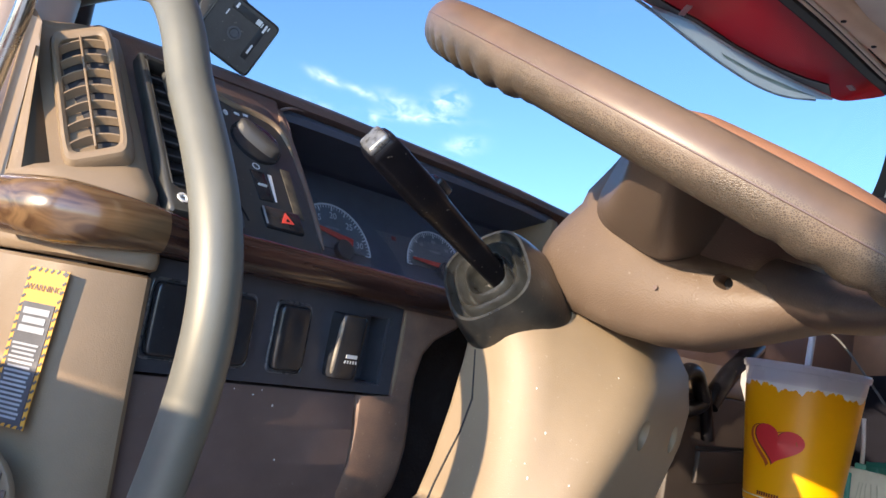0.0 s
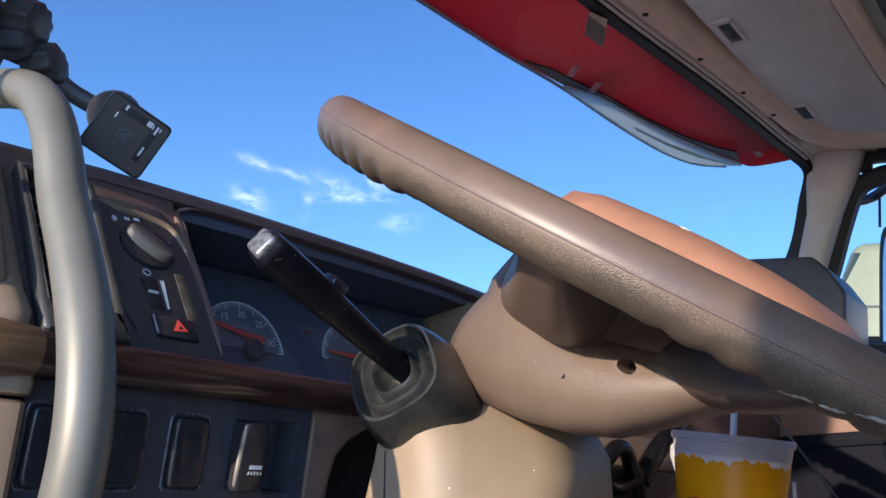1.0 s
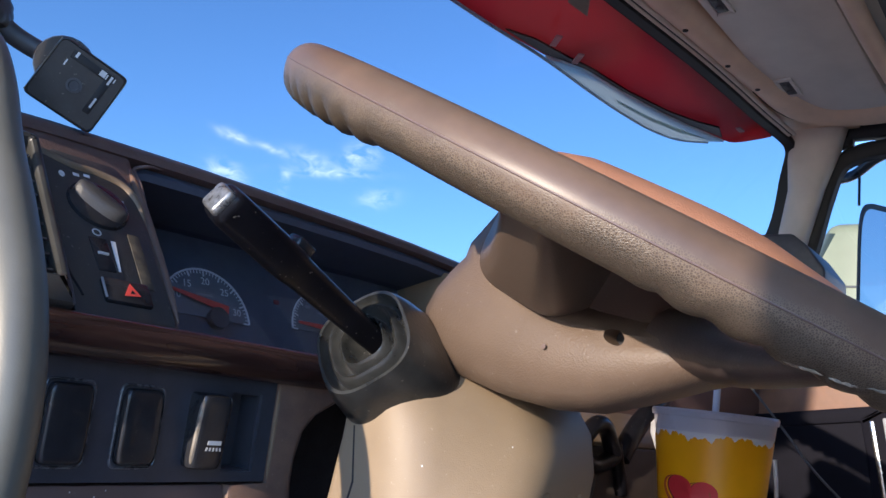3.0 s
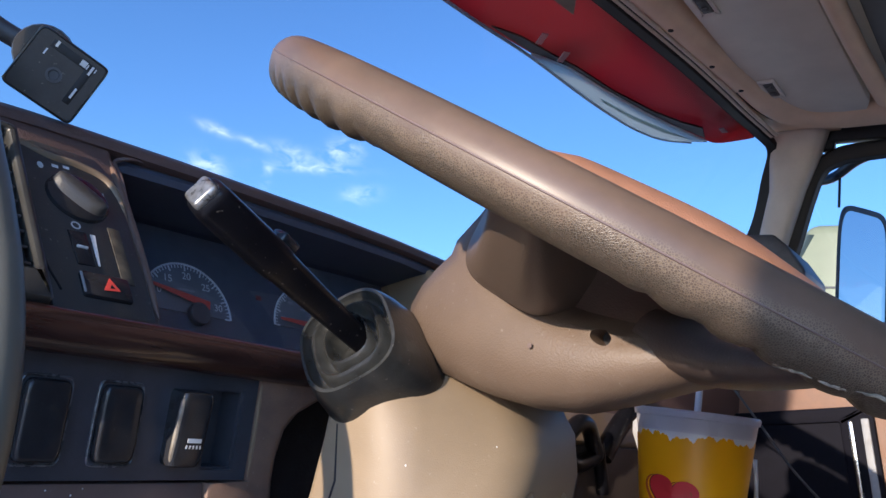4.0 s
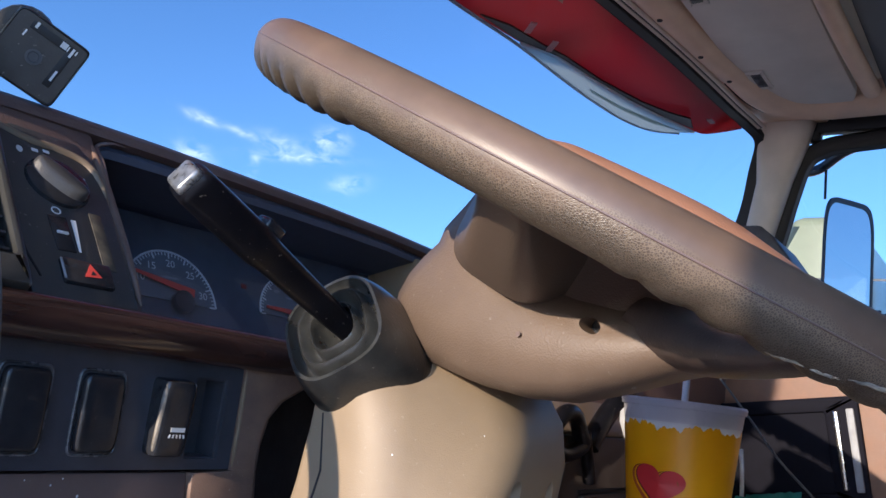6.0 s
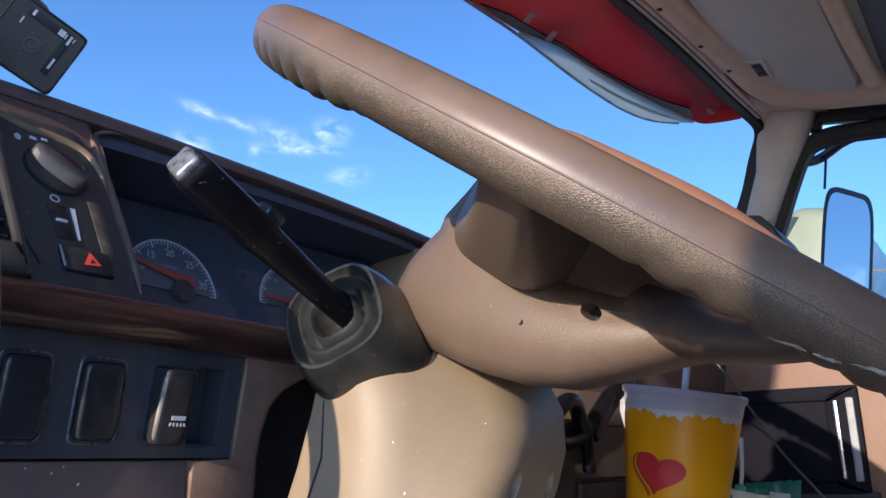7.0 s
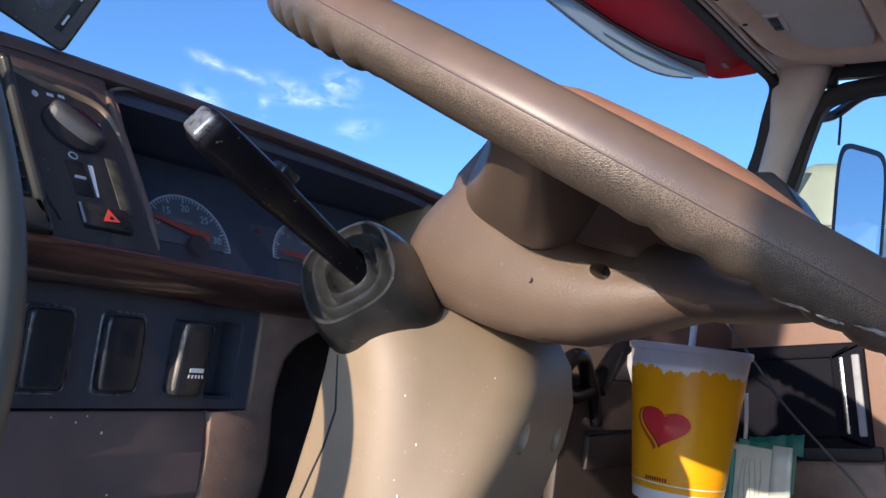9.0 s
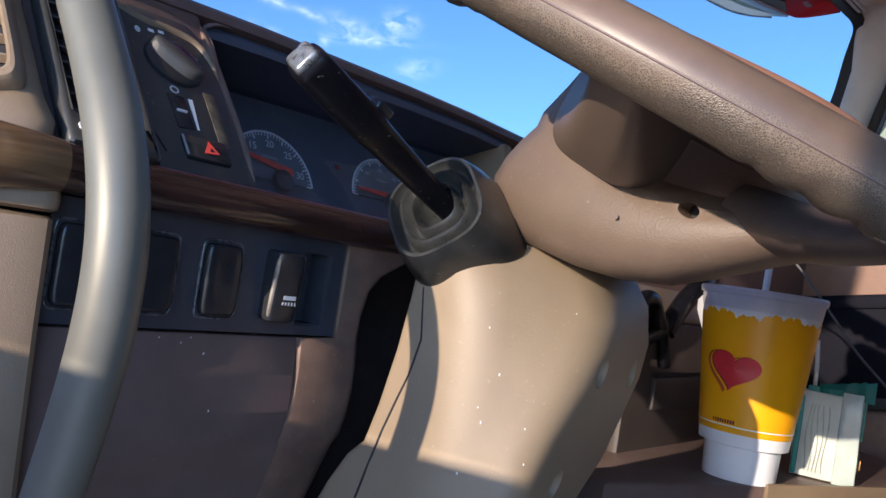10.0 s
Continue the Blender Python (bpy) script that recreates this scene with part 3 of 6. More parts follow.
# windscreen glass
bm = bmesh.new()
top = smooth_path(WS_TOP + WS_SIDE[:1], 6)
rows = []
for k in range(9):
    f = k / 8
    row = [Vector((p.x, p.y + f * 0.47 + 0.03 * math.sin(f * math.pi), p.z - f * 0.58)) for p in top]
    row += [row[-1].lerp(Vector((2.12, 0.54 + f * 0.30, 2.52 - f * 0.58)), q) for q in (0.5, 1.0)]
    rows.append([bm.verts.new(p) for p in row])
for a, b in zip(rows, rows[1:]):
    for i in range(len(a) - 1):
        bm.faces.new((a[i], a[i + 1], b[i + 1], b[i]))
glass = solo("window_1", bm, GLASS, "large curved windscreen, clean with faint smears", "windscreen", "structure")
glass.visible_shadow = False

# driver's pillar with bright door seal
pil = thing("door_pillar", (0.17, 0.58, 2.1), "brown driver's windscreen pillar with a bright door seal", "pillar", kind="structure")
rings = []
for z, y, x in ((1.70, 0.62, 0.175), (1.95, 0.585, 0.195), (2.10, 0.545, 0.195), (2.35, 0.52, 0.18), (2.58, 0.50, 0.17)):
    rings.append(superring((x, y, z), (1, 0, 0), (0, 1, 0), 0.030, 0.045, 3.0, 20))
part("pillar_trim", loft(rings), MAUVE, pil)
part("door_seal", tube([(0.160, 0.530, 1.60), (0.168, 0.505, 1.80), (0.169, 0.490, 1.90), (0.170, 0.478, 1.936), (0.170, 0.460, 1.97), (0.170, 0.452, 2.02), (0.168, 0.445, 2.1), (0.160, 0.43, 2.3), (0.150, 0.41, 2.55)], 0.0045, 12), CHROME, pil)
part("seal_rubber", tube([(0.125, 0.58, 1.60), (0.130, 0.535, 1.90), (0.140, 0.48, 2.08), (0.138, 0.44, 2.3), (0.13, 0.40, 2.55)], 0.013, 12), SEAL, pil)

# driver's door standing open, unseen: sun enters its window, edges fitted to the shade
dd = thing("driver_door", (0.08, 0.56, 1.2), "driver's truck door standing open out of view, window clear, shaping the sun", "door")
DX, DY, DS = 0.08, 0.60, math.sqrt(0.5)


def door_prism(nm, outline, mat):
    """A piece of the open door from its outline of (way from the hinge, height)."""
    part(nm, prism(outline, (-DS, -DS, 0), (0, 0, 1), (-DS, DS, 0), (DX, DY, 0), 0.05, 0.006), mat, dd)


door_prism("door_panel", [(0.0, 1.05), (0.0, 1.810), (0.79, 1.980), (0.93, 1.980), (0.93, 1.05)], RED)
door_prism("front_post", [(0.0, 1.814), (0.0, 2.60), (0.04, 2.60), (0.04, 1.824)], SEAL)
# unseen post placed to shade the near part of the wheel rim
part("rear_post", prism([(0.790, 1.984), (0.790, 2.66), (0.840, 2.66), (0.840, 1.984)], (-DS, -DS, 0), (0, 0, 1), (-DS, DS, 0), (DX - 0.007, DY + 0.007, 0), 0.03, 0.004), SEAL, dd)
door_prism("top_rail", [(0.045, 2.60), (0.045, 2.66), (0.785, 2.66), (0.785, 2.60)], SEAL)
part("window_glass", prism([(0.045, 1.826), (0.045, 2.598), (0.786, 2.598), (0.786, 1.982)], (-DS, -DS, 0), (0, 0, 1), (-DS, DS, 0), (DX - 0.014, DY + 0.014, 0), 0.004), DOORGLASS, dd, smooth=False)

# mirror-shaped blocker on two arms, unseen, added to shade the passenger dash
part("shade_blocker", loft([superring((x, 0.372, 2.50), (0, 1, 0), (0, 0, 1), a, b, 5, 40) for x, a, b in ((-0.50, 0.09, 0.20), (-0.48, 0.125, 0.235), (-0.43, 0.135, 0.245), (-0.42, 0.130, 0.240))]), BLACK, dd)
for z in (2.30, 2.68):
    part("blocker_arm", tube([(-0.20, 0.365, z - 0.05), (-0.32, 0.37, z), (-0.45, 0.36, z)], 0.012, 10), BLACK, dd)


# ---- steering wheel ----
TH = radians(26.2)
WC = Vector((0.5506, 0.2475, 1.9561))
WX, WU, WN = Vector((1, 0, 0)), Vector((0, math.cos(TH), math.sin(TH))), Vector((0, -math.sin(TH), math.cos(TH)))


def wheel(x, u, n):
    return WC + WX * x + WU * u + WN * n


sw = thing("steering_wheel", wheel(0, 0, 0), "worn brown truck steering wheel with finger grips and tan hub", "steering wheel")
R_RIM, R_TUBE = 0.228, 0.0138
RC = Vector((0.5485, 0.2427, 1.9654))
RU = Vector((0, math.cos(radians(26.9)), math.sin(radians(26.9))))
RX = Vector((math.cos(radians(1.2)), 0, math.sin(radians(1.2))))
RX = (RX - RU * RX.dot(RU)).normalized()
RN = RX.cross(RU)
bm = bmesh.new()
NA, NT = 420, 28
rows = []
for i in range(NA):
    a = 2 * math.pi * i / NA
    deg = math.degrees(a)
    grip = max(max(0.0, 1 - ((deg - c) / w) ** 6) for c, w in ((147, 32), (33, 32)))
    near = max(max(0.0, 1 - ((deg - c) / w) ** 6) for c, w in ((222, 16), (318, 16)))
    thin = 1 - 0.26 * min(1.0, max(0.0, (20 - abs(deg - 258)) / 16))
    lobe = abs(math.sin(a * R_RIM / 0.0185 * math.pi)) ** 0.8
    radial = RX * math.cos(a) + RU * math.sin(a)
    row = []
    for k in range(NT):
        t = 2 * math.pi * k / NT
        under = max(0.0, -math.sin(t + 0.25)) ** 1.5
        r = R_TUBE * thin + grip * under * (0.0062 * lobe - 0.0020) + near * under * (0.0026 * lobe - 0.0012)
        row.append(bm.verts.new(RC + radial * (R_RIM + r * math.cos(t)) + RN * (r * 1.02 * math.sin(t) + R_TUBE * (1 - thin))))
    rows.append(row)
for i in range(NA):
    a, b = rows[i], rows[(i + 1) % NA]
    for k in range(NT):
        bm.faces.new((a[k], a[(k + 1) % NT], b[(k + 1) % NT], b[k]))
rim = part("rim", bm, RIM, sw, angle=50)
# rubbed, peeling lip along the underside near the lower spoke
rng = random.Random(11)
for first, last, shift in ((219.6, 223.4, 0), (223.9, 226.2, -2), (226.6, 231.5, 3)):
    path = []
    for k in range(15):
        deg = first + (last - first) * k / 14
        a, t, rad = radians(deg), radians(288 + (deg - 220.5) * 4.6 + shift + rng.uniform(-1.6, 1.6)), 0.0141 + rng.uniform(-0.0002, 0.0003)
        path.append(RC + (RX * math.cos(a) + RU * math.sin(a)) * (R_RIM + rad * math.cos(t)) + RN * (rad * 1.02 * math.sin(t)))
    part("worn_lip", tube(path, lambda f: 0.0001 + 0.00075 * (1 - (2 * f - 1) ** 2), 6, smooth=False), WORNGLINT, rim, "peeling pale edge")
# stitched seam lines round the tube
for t in (radians(180), radians(3.5)):
    ring = [RC + (RX * math.cos(a) + RU * math.sin(a)) * (R_RIM + R_TUBE * math.cos(t)) + RN * (R_TUBE * 1.02 * math.sin(t)) for a in (2 * math.pi * k / 160 for k in range(161))]
    part("seam", tube(ring, 0.00045, 6, smooth=False), DASH, rim)

# hub cover: a deep moulded bowl under the pad
SECTIONS = ((0.043, 0.085, -0.084, -0.090), (0.040, 0.100, -0.094, -0.100), (0.026, 0.110, -0.103, -0.108), (0.0, 0.1155, -0.106, -0.104), (-0.022, 0.117, -0.100, -0.088), (-0.042, 0.1175, -0.091, -0.068),
            (-0.062, 0.1170, -0.078, -0.049), (-0.082, 0.115, -0.060, -0.033), (-0.10, 0.110, -0.041, -0.021), (-0.12, 0.10, -0.022, -0.011), (-0.14, 0.085, -0.010, -0.006), (-0.15, 0.07, -0.007, -0.004))
# how far the upper wall stands out: a boss at the far end, then a shallow hollow
UPPER = ((0.05, 0.985), (0.038, 0.985), (0.026, 0.965), (0.010, 0.93), (0.0, 0.89), (-0.010, 0.85), (-0.022, 0.82), (-0.062, 0.80), (-0.10, 0.83), (-0.14, 0.86), (-0.16, 0.88))
rings = []
for u, w, d, dc in SECTIONS:
    s = -0.045 if u > -0.03 else d * 0.46
    top = 0.008
    tw = next(a + (b - a) * (u0 - u) / (u0 - u1) for (u0, a), (u1, b) in zip(UPPER, UPPER[1:]) if u1 <= u <= u0)
    left = ((-tw, top), (-tw, (top + s) / 2), (-tw - 0.02, s + 0.008), (-0.965, s - 0.001), (-0.992, s + (d - s) * 0.25), (-1.0, s + (d - s) * 0.5), (-0.965, s + (d - s) * 0.78),
            (-0.87, s + (d - s) * 0.95), (-0.7, d), (-0.4, d * 0.45 + dc * 0.55), (0.0, dc))
    right = ((0.35, dc * 0.92), (0.6, dc * 0.84), (0.8, dc * 0.72), (0.93, dc * 0.5), (0.96, dc * 0.3), (0.92, dc * 0.1), (0.9, top))
    k = 0.24 * max(0.0, min(1.0, (u + 0.06) / 0.08))
    rings.append([wheel(x * w, u - n * k, n) for x, n in left + right])
hub = part("hub_cover", loft(rings), HUB, sw, angle=60)
part("screw", disc(wheel(-0.1185, -0.034, -0.0600), WU, WN, 0.0013, -0.0006, 12), DASH, hub)
cut(hub, loft([superring(wheel(x, -0.0615, -0.0390), WU, WN, 0.0056, 0.0034, 2.4, 24) for x in (-0.135, -0.098)]))
# plug at the hole's end, its colour carries the shade
part("bolt_hole", loft([superring(wheel(x, -0.0615, -0.0390), WU, WN, 0.0064, 0.0042, 2.4, 24) for x in (-0.1000, -0.096)]), DARK, hub, "dark plug for the bolt hole's shade")
# airbag pad
rings = []
for n, w, u0, u1 in ((0.002, 0.092, -0.120, 0.048), (0.011, 0.096, -0.124, 0.060), (0.023, 0.092, -0.118, 0.068), (0.032, 0.080, -0.100, 0.066), (0.0375, 0.060, -0.072, 0.052), (0.040, 0.028, -0.036, 0.024)):
    rings.append(superring(wheel(0, (u0 + u1) / 2, n), WX, WU, w, (u1 - u0) / 2, 3.2, 36))
pad = part("airbag_pad", loft(rings), PAD, sw, "terracotta airbag pad")
part("emblem", disc(wheel(0, 0.000, 0.0380), WX, WU, 0.016, 0.003, 28), CHROME, pad, "dull chrome emblem disc")
# spokes, in a brown darkened for shade under the rim, with some grime
for sx in (-1, 1):
    rings = []
    for f in range(9):
        q = f / 8
        x = sx * (0.055 + 0.145 * q)
        uc, hu = -0.014 - 0.050 * q, 0.072 - 0.028 * q
        nc, hn = -0.003 + 0.009 * q, 0.011 - 0.002 * q
        rings.append(superring(wheel(x, uc, nc), WU, WN, hu, hn, 2.6, 24))
    part("spoke", loft(rings), SPOKE, sw)
    rings = []
    for x, uf, un, nb in ((0.090, 0.044, -0.034, -0.050), (0.110, 0.034, -0.036, -0.050), (0.130, 0.017, -0.040, -0.0455), (0.150, 0.000, -0.046, -0.0385), (0.170, -0.0150, -0.053, -0.0295), (0.190, -0.029, -0.060, -0.0200), (0.205, -0.038, -0.065, -0.0120), (0.222, -0.044, -0.070, -0.0040)):
        rings.append(superring(wheel(sx * x, (uf + un) / 2, (nb + 0.008) / 2), WU, WN, (uf - un) / 2, (0.008 - nb) / 2, 3.6, 40))
    part("spoke_root", loft(rings), HUB, sw, angle=60)
    rings = []
    for f in range(9):
        q = f / 8
        x = sx * (0.060 + 0.084 * q)
        uc = -0.070 - 0.092 * q
        nc = -0.028 + 0.028 * q - 0.006 * math.sin(math.pi * q) if sx < 0 else -0.006 + 0.014 * q
        rings.append(superring(wheel(x, uc, nc), WX, WN, 0.046 - 0.030 * q, 0.017 - 0.010 * q, 2.2, 24))
    part("lower_spoke", loft(rings), SPOKE, sw)

# ---- steering column ----
col = thing("steering_column", (0.52, 0.33, 1.3), "tan plastic steering column shroud with screw recesses", "steering column")


RIDGE = ((1.90, 0.486), (1.877, 0.484), (1.845, 0.472), (1.825, 0.462), (1.80, 0.446), (1.77, 0.4245), (1.748, 0.4165), (1.72, 0.412), (1.68, 0.4075), (1.58, 0.399), (1.38, 0.388))


def ridge_at(z):
    """How far across the shroud its front ridge stands at a height."""
    return next(a + (b - a) * (z0 - z) / (z0 - z1) for (z0, a), (z1, b) in zip(RIDGE, RIDGE[1:]) if z1 <= z <= z0)


def column_ring(z, x0, x1, y0, yr, y1, k, kx=0.0):
    """A rounded section: a flat left side, a slanted face to the ridge, and a face that falls back to the right."""
    yl = min(y0 + 0.040, y1 - 0.012)
    low = max(0.0, min(1.0, (1.80 - z) / 0.06))
    corners = (((x0, yl), 0.020 - 0.008 * low), ((ridge_at(z) + 0.006, y0 - 0.004), 0.021 - 0.006 * low), ((x1, yr), 0.016), ((x1 - 0.004, y1), 0.010), ((x0 + 0.003, y1), 0.005))
    out = []
    for i in range(5):
        c, r = Vector(corners[i][0]), corners[i][1]
        a, b = (Vector(corners[i - 1][0]) - c), (Vector(corners[(i + 1) % 5][0]) - c)
        a, b = a.normalized() * min(r, a.length * 0.48), b.normalized() * min(r, b.length * 0.48)
        for s in range(9):
            q = s / 8
            p = c + a * (1 - q) ** 2 + b * q ** 2
            out.append(Vector((p.x, p.y, z + k * (p.y - 0.31) + kx * max(0.0, p.x - 0.44))))
    return out


COLUMN = ((1.877, 0.442, 0.545, 0.302, 0.318, 0.352, 0.49, 0.08), (1.870, 0.424, 0.562, 0.286, 0.306, 0.352, 0.47, 0.08), (1.858, 0.415, 0.576, 0.2725, 0.297, 0.351, 0.42, 0.06),
    (1.845, 0.410, 0.583, 0.2660, 0.290, 0.351, 0.30, 0.05), (1.825, 0.4085, 0.584, 0.2635, 0.286, 0.352, 0.15), (1.80, 0.407, 0.578, 0.264, 0.286, 0.355, 0.05), (1.77, 0.405, 0.563, 0.2665, 0.288, 0.3605, 0),
    (1.748, 0.4035, 0.552, 0.270, 0.290, 0.366, 0), (1.738, 0.402, 0.543, 0.272, 0.291, 0.376, 0), (1.72, 0.401, 0.530, 0.2755, 0.294, 0.387, 0), (1.68, 0.398, 0.515, 0.284, 0.300, 0.405, 0), (1.58, 0.39, 0.50, 0.306, 0.32, 0.45, 0), (1.40, 0.38, 0.50, 0.34, 0.35, 0.50, 0))
rings = [column_ring(*row) for row in COLUMN]
shroud = part("shroud", loft(rings), BEIGE, col, angle=60)


def left_face(z, y):
    """A place on the shroud's flat left face."""
    for a, b in zip(COLUMN, COLUMN[1:]):
        if b[0] <= z <= a[0]:
            f = (a[0] - z) / (a[0] - b[0])
            x0, y0, y1 = (a[i] + (b[i] - a[i]) * f for i in (1, 3, 5))
            y0 = min(y0 + 0.040, y1 - 0.012)
            return Vector((x0 + 0.003 * (y - y0) / (y1 - y0) - 0.00015, y, z))


part("seam", tube([left_face(z, y) for z, y in ((1.838, 0.342), (1.81, 0.336), (1.79, 0.340), (1.775, 0.3455), (1.757, 0.3515), (1.73, 0.3575), (1.715, 0.361), (1.67, 0.370))], 0.0007, 6, smooth=False), DARK, shroud)


def front_face(x, z):
    """The depth of the shroud's front face at a place."""
    for a, b in zip(COLUMN, COLUMN[1:]):
        if b[0] <= z <= a[0]:
            f = (a[0] - z) / (a[0] - b[0])
            x0, x1, y0, yr = (a[i] + (b[i] - a[i]) * f for i in (1, 2, 3, 4))
            x0, y0 = ridge_at(z) + 0.006, y0 - 0.004
            return y0 + (yr - y0) * (x - x0) / (x1 - x0)


for x, z in ((0.4815, 1.8055), (0.5450, 1.8020), (0.468, 1.741)):
    y = front_face(x, z)
    out_y = Vector((front_face(x + 0.01, z) - y, -0.01, 0.0)).normalized()
    side = Vector((0, 0, 1)).cross(out_y)
    bore = loft([superring(Vector((x, y, z)) + out_y * h, side, (0, 0, 1), r, r * 1.2, 2, 28) for h, r in ((0.006, 0.0086), (0.0008, 0.0080), (-0.0010, 0.0068), (-0.009, 0.0060))])
    cut(shroud, bore)
    # screw head in near-black, so the bore's shade is in the colour
    part("screw_head", disc(Vector((x, y, z)) - out_y * 0.0085, side, (0, 0, 1), 0.0056, -0.0015, 16), DARK, shroud)

# flecks of pale paint stuck to the shroud
for k, (x, z) in enumerate(((0.4201, 1.8185), (0.427, 1.8003), (0.4193, 1.7825), (0.4205, 1.7753), (0.4598, 1.8364), (0.4414, 1.7759), (0.4302, 1.759), (0.4128, 1.7483))):
    upper, lower = next((a, b) for a, b in zip(rings, rings[1:]) if min(p.z for p in b) <= z <= min(p.z for p in a))
    i = min((i for i in range(len(upper)) if upper[i].y < 0.335), key=lambda i: abs(upper[i].x - x))
    f = max(0.0, min(1.0, (upper[i].z - z) / (upper[i].z - lower[i].z)))
    c = upper[i].lerp(lower[i], f)
    r = (0.0004, 0.0007, 0.0005, 0.0007)[k % 4]
    part("paint_fleck", loft([superring(c + Vector((0, dy, 0)), (1, 0, 0), (0, 0.1, 1), r * q, r * q * (1.5 - 0.3 * (k % 3)), 2, 8) for dy, q in ((0.0003, 1.0), (-0.0001, 0.9), (-0.0003, 0.4))]), MARK, shroud)

# ---- stalk and its rubber boot ----
stalk = thing("signal_stalk", (0.42, 0.335, 1.88), "black multifunction stalk with push button and rubber boot", "stalk")
BA = Vector((-0.92, -0.10, 0.38)).normalized()
b1 = (Vector((0, 1, 0)) - BA * BA.y).normalized()
b2 = BA.cross(b1)
BE1, BE2 = b1 * math.cos(0.7) + b2 * math.sin(0.7), b2 * math.cos(0.7) - b1 * math.sin(0.7)
BF = Vector((0.4030, 0.3365, 1.8820))
rings = []
for t, h in ((-0.062, 0.0300), (-0.050, 0.0325), (-0.030, 0.0325), (-0.014, 0.0305), (-0.004, 0.0282), (0.0, 0.0268), (0.0, 0.0252), (-0.0070, 0.0238), (-0.0075, 0.0218), (-0.001, 0.0204), (0.0008, 0.0190), (-0.0005, 0.0176),
             (-0.0075, 0.0164), (-0.0080, 0.0142), (-0.0005, 0.0130), (0.0005, 0.0120), (-0.002, 0.0106), (-0.014, 0.0090)):
    rings.append(superring(BF + BA * t, BE1, BE2, h, h * 1.06, 3.0, 48))
boot = part("boot", loft(rings[:6], caps=False), RUBBER, stalk, "black rubber boot collar", angle=70)
part("rib_face", loft(rings[5:] + [superring(BF + BA * -0.016, BE1, BE2, 0.0004, 0.0004, 3.0, 48)], caps=False), RIBBED, boot, "dusty ribbed rubber face with highlights in its colour", angle=70)
tip, root = Vector((0.2965, 0.3275, 1.9290)), Vector((0.418, 0.337, 1.881))
d = (root - tip).normalized()
e1 = (Vector((0, 0.85, 0.53)) - d * Vector((0, 0.85, 0.53)).dot(d)).normalized()
e2 = d.cross(e1)
rings = []
for f, a, b in ((0.0, 0.0078, 0.0072), (0.01, 0.0088, 0.0083), (0.03, 0.0094, 0.0090), (0.12, 0.0096, 0.0092), (0.30, 0.0097, 0.0093), (0.37, 0.0096, 0.0091), (0.41, 0.0083, 0.0084), (0.50, 0.0080, 0.0080), (0.80, 0.0070, 0.0070), (1.0, 0.0063, 0.0063)):
    rings.append(superring(tip + (root - tip) * f, e1, e2, a, b, 4.5, 40))
arm = part("lever", loft(rings), STALK, stalk)
part("button", rbox((0.0140, 0.0130, 0.006), frame_of(tip - d * 0.0005, e1, e2), 0.0022, 3), material("worn_grey_button", (0.30, 0.31, 0.32), 0.28, metal=0.5, second=(0.12, 0.12, 0.12), scale=300), stalk, "shiny grey end button")
eu = Vector((0.372, -0.267, 0.889))
part("slider", rbox((0.006, 0.012, 0.010), frame_of(tip + (root - tip) * 0.37 + eu * 0.0098, eu, d), 0.0018, 3), GLOSSBLACK, arm)


# ---- dashboard ----
def slope(x, s, h=0.0):
    """A place on the slanted instrument face: s up along it, h proud of it."""
    return Vector((x, 0.4179 + 0.652 * s - 0.758 * h, 1.8823 + 0.758 * s + 0.652 * h))


SX, SS, SN = Vector((1, 0, 0)), Vector((0, 0.652, 0.758)), Vector((0, -0.758, 0.652))


def slope_frame(x, s, h=0.0):
    return frame_of(slope(x, s, h), SX, SS)


dash = thing("dashboard", (0.5, 0.6, 1.5), "dark brown truck dashboard with tan end cap and wood trim", "dashboard")
YZ = ((0, 1, 0), (0, 0, 1), (1, 0, 0))
# knee panel, with a shallow crease and a seam
bm = prism([(0.4115, 1.7975), (0.4095, 1.775), (0.4092, 1.755), (0.4105, 1.742), (0.4130, 1.7335), (0.416, 1.7255), (0.432, 1.68), (0.47, 1.60), (0.53, 1.52), (0.60, 1.52), (0.60, 1.7975)], *YZ, (0.236, 0, 0), 0.1515, 0.0015)
part("knee_panel", bm, DASH, dash)
# corner piece beside the switches: runs down from a flared top and bends back under the knee
rings = []
for z, xl, xr, y in ((1.8575, 0.4150, 0.4800, 0.4120), (1.8560, 0.4140, 0.4780, 0.4085), (1.8480, 0.4135, 0.4680, 0.4072), (1.8380, 0.4135, 0.4490, 0.4070), (1.8280, 0.4135, 0.4405, 0.4070), (1.8120, 0.4137, 0.4370, 0.4072), (1.8000, 0.4140, 0.4372, 0.4078),
                     (1.7985, 0.4140, 0.4373, 0.4079), (1.7972, 0.3885, 0.4375, 0.4082), (1.7955, 0.3880, 0.4377, 0.4080), (1.7800, 0.3895, 0.4395, 0.4080), (1.7650, 0.3897, 0.4405, 0.4085), (1.7500, 0.3875, 0.4395, 0.4095), (1.7380, 0.3850, 0.4375, 0.4110), (1.7300, 0.3830, 0.4360, 0.4150), (1.68, 0.372, 0.431, 0.4320), (1.60, 0.36, 0.425, 0.47), (1.52, 0.35, 0.42, 0.53)):
    r = 0.010
    rings.append([Vector(p) for p in ((xl, 0.54, z), (xl, y + 0.0025, z), (xl + 0.0008, y + 0.0007, z), (xl + 0.0028, y, z), (xr - r, y, z), (xr - 0.6 * r, y + 0.0008, z), (xr - 0.25 * r, y + 0.003, z), (xr - 0.06 * r, y + 0.0065, z), (xr, y + r, z), (xr, 0.54, z))])
